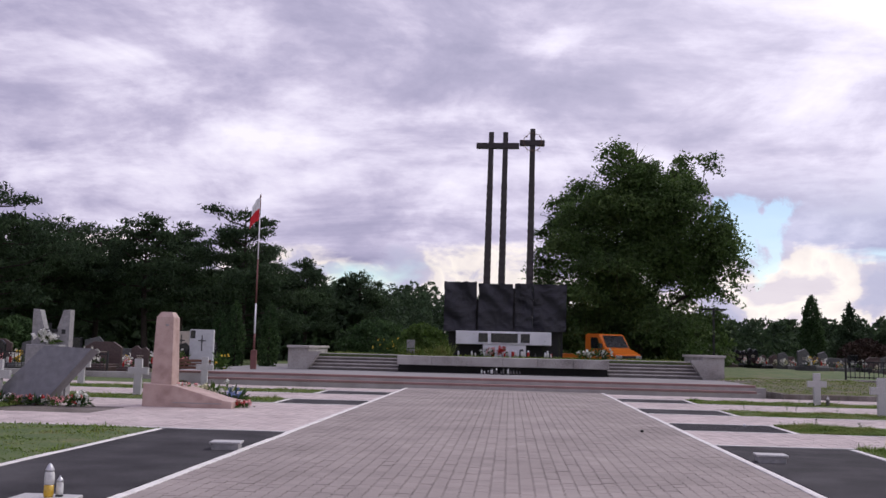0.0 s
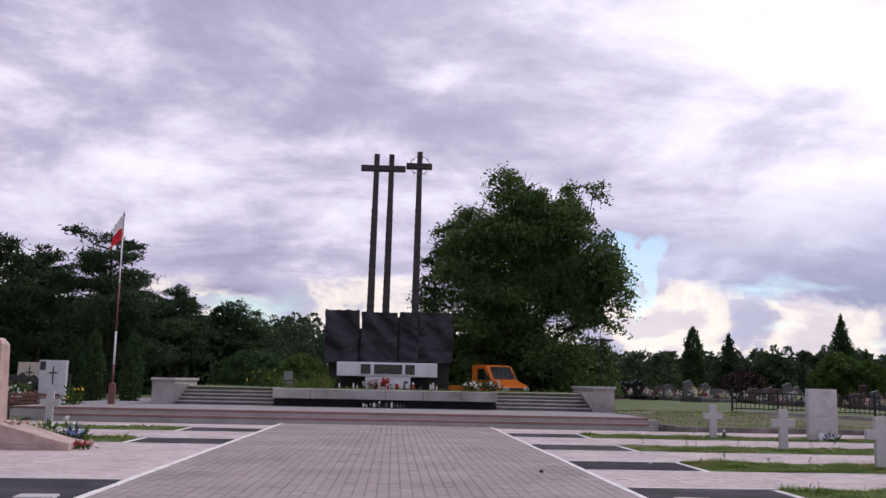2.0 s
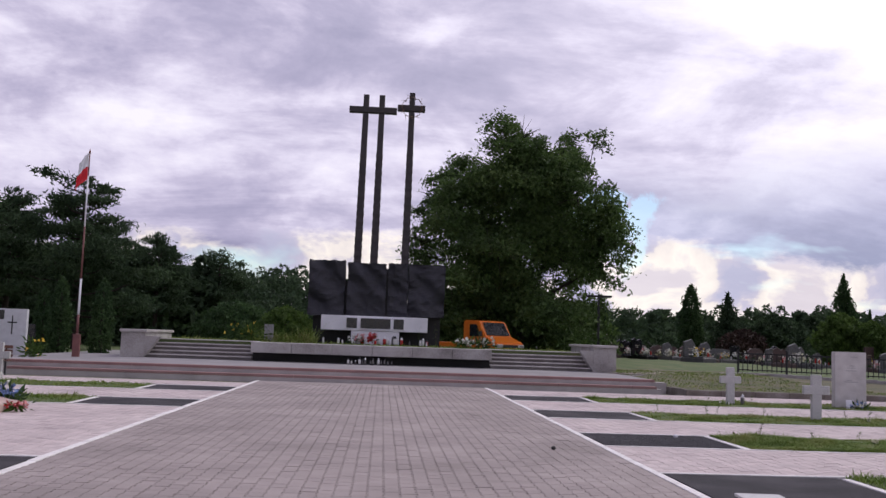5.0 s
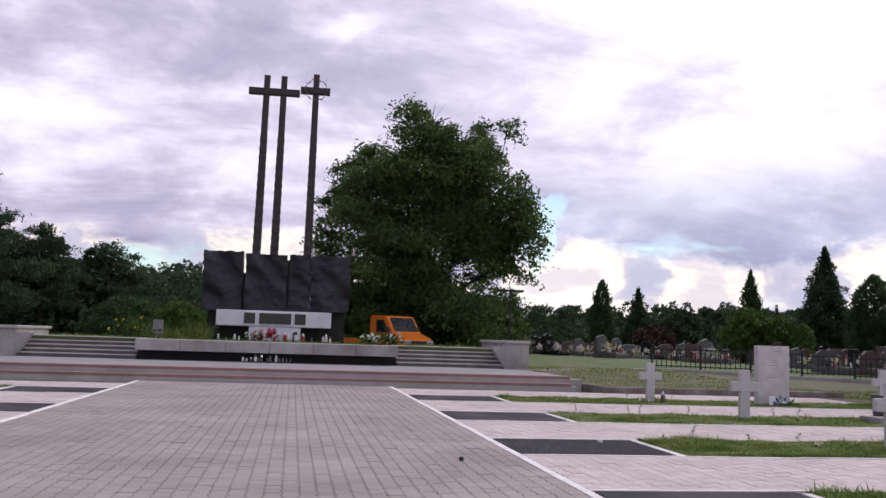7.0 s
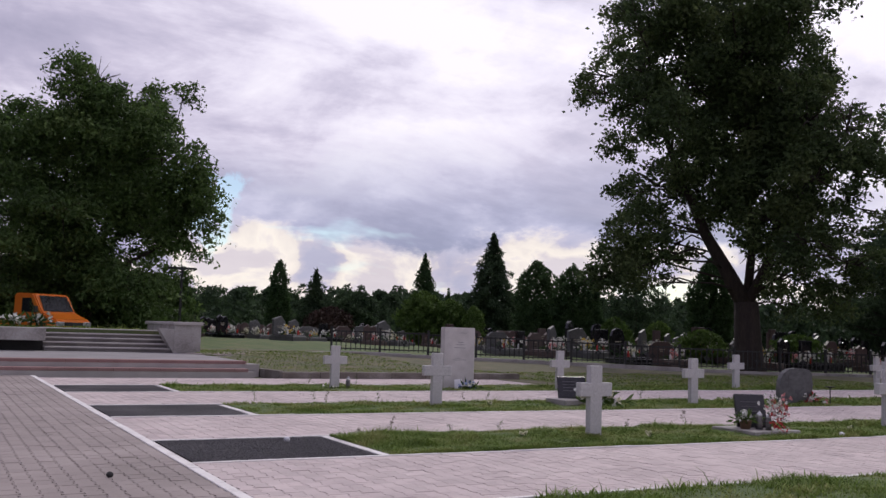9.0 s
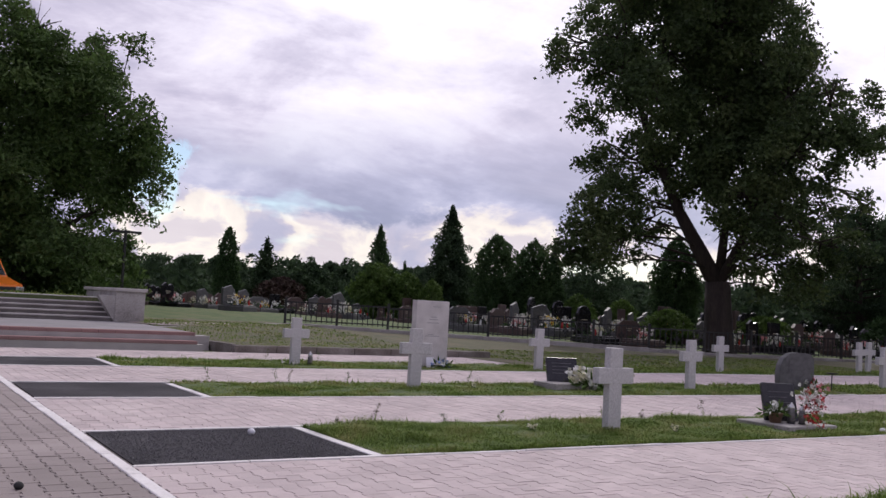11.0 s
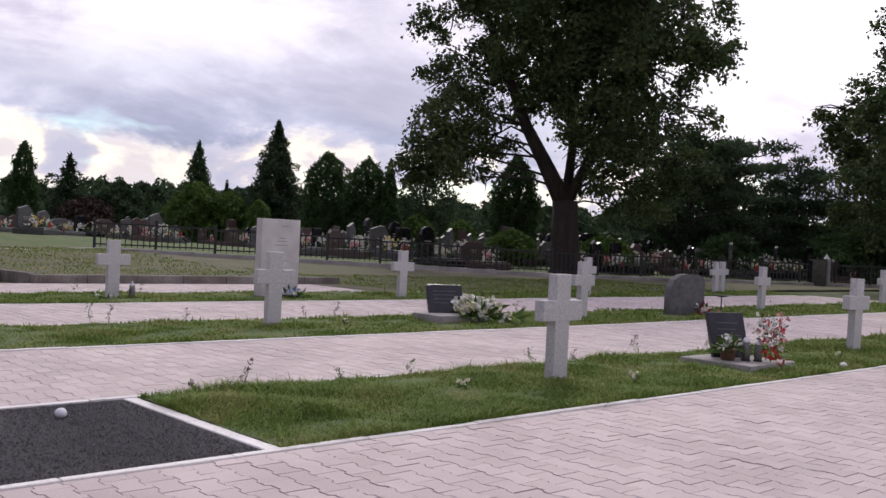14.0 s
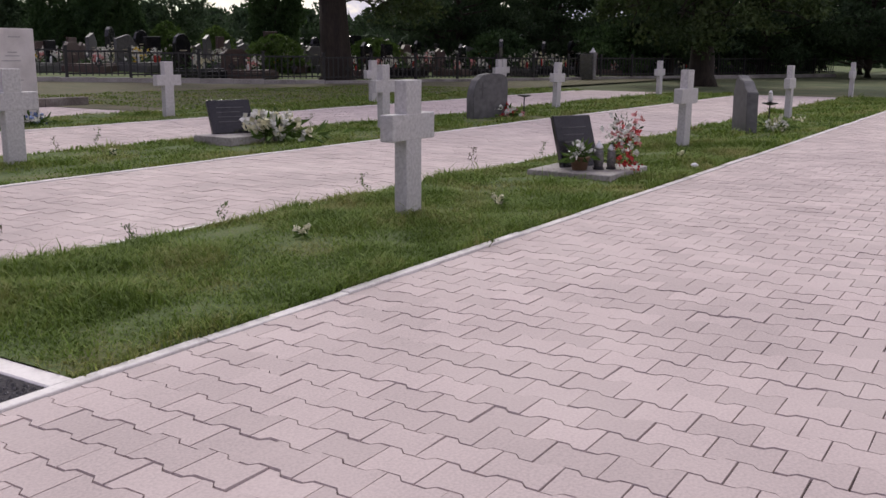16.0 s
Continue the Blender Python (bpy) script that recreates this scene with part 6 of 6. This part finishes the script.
for x, y, z in spots_g:
    k = r.randrange(len(G))
    m = pose(x, y, z - 0.03, 0, r.uniform(-0.6, 0.6), r.uniform(-16, 16) + (18 if x > 0 else 0)) @ Matrix.Scale(r.uniform(0.7, 0.95) if 0 < x < 26 else r.uniform(0.92, 1.18), 4)
    if k not in used:
        used.add(k)
        G[k].matrix_basis = m
    else:
        copy_thing(G[k], m)
for k in range(len(G)):
    if k not in used:
        G[k].matrix_basis = pose(20 + 2 * k, 66, 0.2)

# rail and footing before the graves beyond the benches
rail = thing("iron_fence", "low black iron fence before the graves", "fence")
for i in range(9):
    x = -33.0 + i * 1.6
    part("fence_post", boxes((-0.035, 0.035, -0.035, 0.035, 0, 1.0)), M["iron"], rail).location = (x, 34.2, 0.1)
    if i < 8:
        part("rail", boxes((0.03, 1.57, -0.015, 0.015, 0.85, 0.9)), M["iron"], rail).location = (x, 34.2, 0.1)
        part("rail", boxes((0.03, 1.57, -0.015, 0.015, 0.2, 0.24)), M["iron"], rail).location = (x, 34.2, 0.1)
        for k in range(1, 10):
            part("picket", boxes((-0.01, 0.01, -0.01, 0.01, 0.2, 0.9)), M["iron"], rail).location = (x + k * 0.16, 34.2, 0.1)
low_wall(-36.0, 33.6, -16.5, 33.6, (-0.05, -0.05), (0.3, 0.3), "low concrete footing before the graves", 0.25)

# tall dark slab stone with a pale bird figure
e = thing("tall_dark_tomb", "tall dark tomb slab with a small pale figure on top", "gravestone", pose(43.0, 31.8, 0.0, 0, 0, -25))
part("tomb_slab", boxes((-0.5, 0.35, -0.15, 0.15, 0, 1.25), bevel=0.02), M["black_gloss"], e)
part("tomb_post", boxes((0.38, 0.58, -0.15, 0.15, 0, 1.3), bevel=0.02), M["mid_granite"], e)
part("pale_figure", lathe(bmesh.new(), [(0.16, 1.3), (0.12, 1.36), (0.05, 1.46), (0.01, 1.54)], 7), M["white_paint"], e).location = (0.45, 0, 0)

# ---------------------------------------------------------------- behind the monument
M["van_glass"] = material("dark_vehicle_glass", [(0.01, 0.012, 0.014), (0.03, 0.033, 0.036)], 4, 0.08, 0.0, 30)
M["van_trim"] = material("black_plastic_trim", [(0.015, 0.015, 0.016), (0.03, 0.03, 0.03)], 8, 0.6, 0.1, 60)
van = thing("orange_van", "orange delivery van parked behind the monument", "van", pose(2.25, 51.7, 0.46, 0, 0, -58) @ Matrix.Scale(1.0, 4))
side = [(-1.15, 0.32), (1.75, 0.32), (1.8, 0.62), (1.72, 1.0), (0.75, 1.32), (0.2, 2.08), (0.05, 2.14), (-1.0, 2.16), (-1.15, 2.1)]
bm = prism(bmesh.new(), side, "y", -0.92, 0.92)
bmesh.ops.bevel(bm, geom=bm.edges[:], offset=0.05, segments=2, affect="EDGES")
body = part("van_body", bm, M["orange"], van)
part("side_window", prism(bmesh.new(), [(-0.55, 1.3), (0.42, 1.3), (0.02, 1.93), (-0.55, 1.93)], "y", -0.945, -0.9), M["van_glass"], body)
bm = bmesh.new()
vs = [bm.verts.new(p) for p in ((0.73, -0.78, 1.36), (0.73, 0.78, 1.36), (0.25, 0.72, 2.03), (0.25, -0.72, 2.03))]
bm.faces.new(vs)
bmesh.ops.solidify(bm, geom=bm.faces[:], thickness=-0.03)
ws = part("windscreen", bm, M["van_glass"], body)
ws.location = (0.03, 0, 0.02)
part("wing_mirror", boxes((0.45, 0.6, -1.15, -0.98, 1.3, 1.58), (0.5, 0.54, -1.0, -0.9, 1.35, 1.4), bevel=0.02), M["van_trim"], van)
part("wiper", boxes((0.72, 0.78, -0.6, 0.5, 1.37, 1.41)), M["van_trim"], van)
for y in (-0.7, 0.7):
    part("headlight", boxes((1.68, 1.82, y - 0.2, y + 0.2, 0.72, 0.92), bevel=0.03), M["silver"], van)
part("grille", boxes((1.74, 1.83, -0.48, 0.48, 0.74, 0.9), bevel=0.02), M["van_trim"], van)
part("bumper", boxes((1.6, 1.9, -0.92, 0.92, 0.36, 0.6), bevel=0.05), M["van_trim"], van)
part("load_box", boxes((-3.6, -1.2, -0.95, 0.95, 0.5, 0.95), bevel=0.02), M["orange"], van)
part("chassis", boxes((-3.5, 1.2, -0.5, 0.5, 0.3, 0.5)), M["van_trim"], van)
for x in (-2.6, 0.95):
    for y in (-0.82, 0.82):
        bm = bmesh.new()
        bmesh.ops.create_cone(bm, cap_ends=True, segments=20, radius1=0.33, radius2=0.33, depth=0.22)
        w_ = part("wheel", bm, M["van_trim"], van)
        w_.matrix_basis = pose(x, y, 0.33, 90)
        bm = bmesh.new()
        bmesh.ops.create_cone(bm, cap_ends=True, segments=16, radius1=0.19, radius2=0.17, depth=0.24)
        part("rim", bm, M["silver"], w_)

e = thing("wayside_cross", "tall thin dark cross standing before the trees", "cross", pose(9.0, 55.4, 0.1))
part("upright", boxes((-0.06, 0.06, -0.06, 0.06, 0, 4.35), bevel=0.01), M["iron"], e)
part("crossbar", boxes((-0.75, 0.75, -0.05, 0.05, 4.18, 4.3), bevel=0.01), M["iron"], e)

# lanterns and flowers before the monument
r = random.Random(33)
for i in range(22):
    x = r.uniform(-6.3, -1.2)
    lantern(x, r.uniform(45.6, 46.4), PL - 0.04, r.uniform(0.22, 0.5), r.choice(["clear_glass", "lamp_glass", "red_glass", "clear_glass"]), "glass grave lantern before the monument", r.choice(["silver", "white_paint", "iron"]), "lanterns before the monument")
bouquet("flower_spray", "large red flower wreath before the monument", -4.0, 45.9, PL - 0.03, 0.45, 0.25, 0.6, ["red_petal"], 71, 30, 0.12, 12)
bouquet("flower_spray", "white flowers before the monument", -4.6, 45.9, PL - 0.03, 0.7, 0.3, 0.5, ["white_petal", "pink_petal"], 72, 16, 0.12, 30)
for i, (x, t) in enumerate(((0.3, "white_petal"), (1.1, "white_petal"))):
    bouquet("flower_spray", "flowers set on the platform", x, 44.5, PL - 0.03, 0.8, 0.5, 0.55, [t], 73 + i, 18, 0.13, 90)
for i in range(13):
    lantern(-4.85 + i * 0.15 + r.uniform(-0.04, 0.04), WALL_Y - 0.75 + r.uniform(-0.12, 0.12), TZ, r.uniform(0.18, 0.32), r.choice(["clear_glass", "lamp_glass", "lamp_glass", "lamp_glass"]), "glass grave lantern below the platform edge", r.choice(["silver", "iron", "iron"]), "lanterns below the platform")
for i, (x, y) in enumerate(((-9.4, 44.0), (-10.0, 44.5))):
    bouquet("planter_bush", "pale yellow-green leafy plant on the platform", x, y, PL - 0.03, 0.9, 0.6, 0.9, ["yellow_petal"], 91 + i, 5, 0.1, 200)
stone("small_gravestone", "small pale stone on the platform", -8.7, 45.0, 0, [(-0.2, 1.1), (0.2, 1.1), (0.2, 1.95), (-0.2, 1.95)], 0.2, "mid_granite")

# ---------------------------------------------------------------- interlocking pavers
PAV_L, PAV_W = 0.226, 0.1675


def paver_shape(gap_end, gap_side, drop=0.014, clip=0.0):
    l, w, k, q = PAV_L / 2 - gap_end / 2, PAV_W / 2 - gap_side / 2, 0.013, PAV_L / 4
    ys = [-l, -q - 0.012, -q + 0.012, q - 0.012, q + 0.012, l]
    ws = [w + k, w + k, w - k, w - k, w + k, w + k]
    if clip:
        ys = [-l, -l + clip] + ys[1:-1] + [l - clip, l]
        ws = [w + k - clip] + ws[:1] + ws[1:-1] + ws[-1:] + [w + k - clip]
    top = [(s * (a - 0.002), y * 0.99, 0.0) for y, a in zip(ys, ws) for s in (-1, 1)]
    low = [(s * (a + 0.001), y, -drop) for y, a in zip(ys, ws) for s in (-1, 1)]
    n = len(ys)
    faces = [(2 * i, 2 * i + 1, 2 * i + 3, 2 * i + 2) for i in range(n - 1)]
    ring = [2 * i for i in range(n)] + [2 * i + 1 for i in reversed(range(n))]
    faces += [(ring[i], ring[(i + 1) % (2 * n)], ring[(i + 1) % (2 * n)] + 2 * n, ring[i] + 2 * n) for i in range(2 * n)]
    return np.array(top + low), np.array(faces)


def half_shape(gap_side, drop=0.014):
    """The half stone that ends every other column."""
    l, w, k, q = PAV_L / 2 - 0.004, PAV_W / 2 - gap_side / 2, 0.013, PAV_L / 4
    ys, ws = [0.004, q - 0.012, q + 0.012, l], [w - k, w - k, w + k, w + k]
    top = [(s * (a - 0.002), y, 0.0) for y, a in zip(ys, ws) for s in (-1, 1)]
    low = [(s * (a + 0.001), y, -drop) for y, a in zip(ys, ws) for s in (-1, 1)]
    faces = [(2 * i, 2 * i + 1, 2 * i + 3, 2 * i + 2) for i in range(3)]
    ring = [0, 2, 4, 6, 7, 5, 3, 1]
    faces += [(ring[i], ring[(i + 1) % 8], ring[(i + 1) % 8] + 8, ring[i] + 8) for i in range(8)]
    return np.array(top + low), np.array(faces)


def strip_spots(x0, x1, y0, y1):
    """Rows of (x, y, y stretch, kind): 0 a whole stone, 1 and -1 the half stones at the ends of every other column."""
    out = []
    nx, ny = round((x1 - x0) / PAV_W), round((y1 - y0) / PAV_L)
    px, py = (x1 - x0) / nx, (y1 - y0) / ny
    for i in range(nx):
        x = x0 + (i + 0.5) * px
        if i % 2 == 0:
            out += [(x, y0 + (j + 0.5) * py, py / PAV_L, 0) for j in range(ny)]
        else:
            out += [(x, y0 + (j + 1) * py, py / PAV_L, 0) for j in range(ny - 1)]
            out += [(x, y0, py / PAV_L, 1), (x, y1, py / PAV_L, -1)]
    return np.array(out)


def stones(spots, shape, seed):
    v, f = shape
    n = len(spots)
    rng = np.random.default_rng(seed)
    tilt = rng.normal(0, 0.004, (n, 2))
    vv = np.repeat(v[None], n, 0)
    vv[:, :, 1] *= spots[:, 2:3]
    vv[:, :, 2] += vv[:, :, 0] * tilt[:, :1] + vv[:, :, 1] * tilt[:, 1:]
    flip = np.where(spots[:, 3] < 0, -1, 1)[:, None]
    vv[:, :, 0] *= flip
    vv[:, :, 1] *= flip
    vv[:, :, :2] += spots[:, None, :2]
    vv[:, :, 2] += rng.normal(0, 0.0012, n)[:, None]
    return vv.reshape(-1, 3), (f[None] + (np.arange(n) * len(v))[:, None, None]).reshape(-1, 4)


def paver_sheet(name, spots, whole, half, mat_, parent):
    va, fa = stones(spots[spots[:, 3] == 0], whole, len(spots))
    vb, fb = stones(spots[spots[:, 3] != 0], half, len(spots) + 1)
    ob = part(name, array_mesh(name, np.concatenate((va, vb)), np.concatenate((fa, fb + len(va)))), mat_, parent)
    return tagged(ob, kind="stuff")


dark_shape, pale_shape = paver_shape(0.003, 0.001, 0.014, 0.024), paver_shape(0.0035, 0.004)
paver_sheet("plaza_pavers", strip_spots(X_L + 0.06, X_R - 0.06, -4.5, END_Y + 0.1), dark_shape, half_shape(0.003), M["paver_dark"], plaza)
strips_r = [(-1.15, 1.77, 12), (13.055, 15.905, 31), (18.035, 20.995, 31), (23.325, 26.415, 31), (28.785, 31.7, 13.6)]
strips_l = [(-1.15, 1.77, 0.06, 8), (13.055, 20.995, 0.06, 5.1), (13.055, 15.905, 5.1, 18), (18.035, 20.995, 5.1, 18), (23.325, 26.415, 0.06, 20), (28.785, 31.15, 0.06, 20)]
near = strip_spots(0.06, strips_r[1][2], *strips_r[1][:2])
pick = (near[:, 0] > 1.4) & (near[:, 0] < 5.2) & (near[:, 3] == 0)      # stretch of path whose pavers are single pieces
spots_r = np.concatenate([strip_spots(0.06, r_, a, b) for i, (a, b, r_) in enumerate(strips_r) if i != 1] + [near[~pick]])
paver_sheet("path_pavers", spots_r, pale_shape, half_shape(0.003), M["paver_pale"], path_r)
spots_l = np.concatenate([strip_spots(X_L - far, X_L - start, a, b) for a, b, start, far in strips_l])
paver_sheet("path_pavers", spots_l, pale_shape, half_shape(0.003), M["paver_pale"], path_l)
one = array_mesh("paver", pale_shape[0] * (1, near[0, 2], 1), pale_shape[1])
one.materials.append(M["paver_pale_one"])
for x, y, *_ in near[pick]:
    o = part("paver", one, None, path_r)
    o.matrix_basis = pose(x, y, random.gauss(0, 0.0015), random.gauss(0, 0.35), random.gauss(0, 0.35), random.gauss(0, 0.4)) @ Matrix.Diagonal((random.uniform(0.985, 1.012), random.uniform(0.985, 1.012), 1, 1))
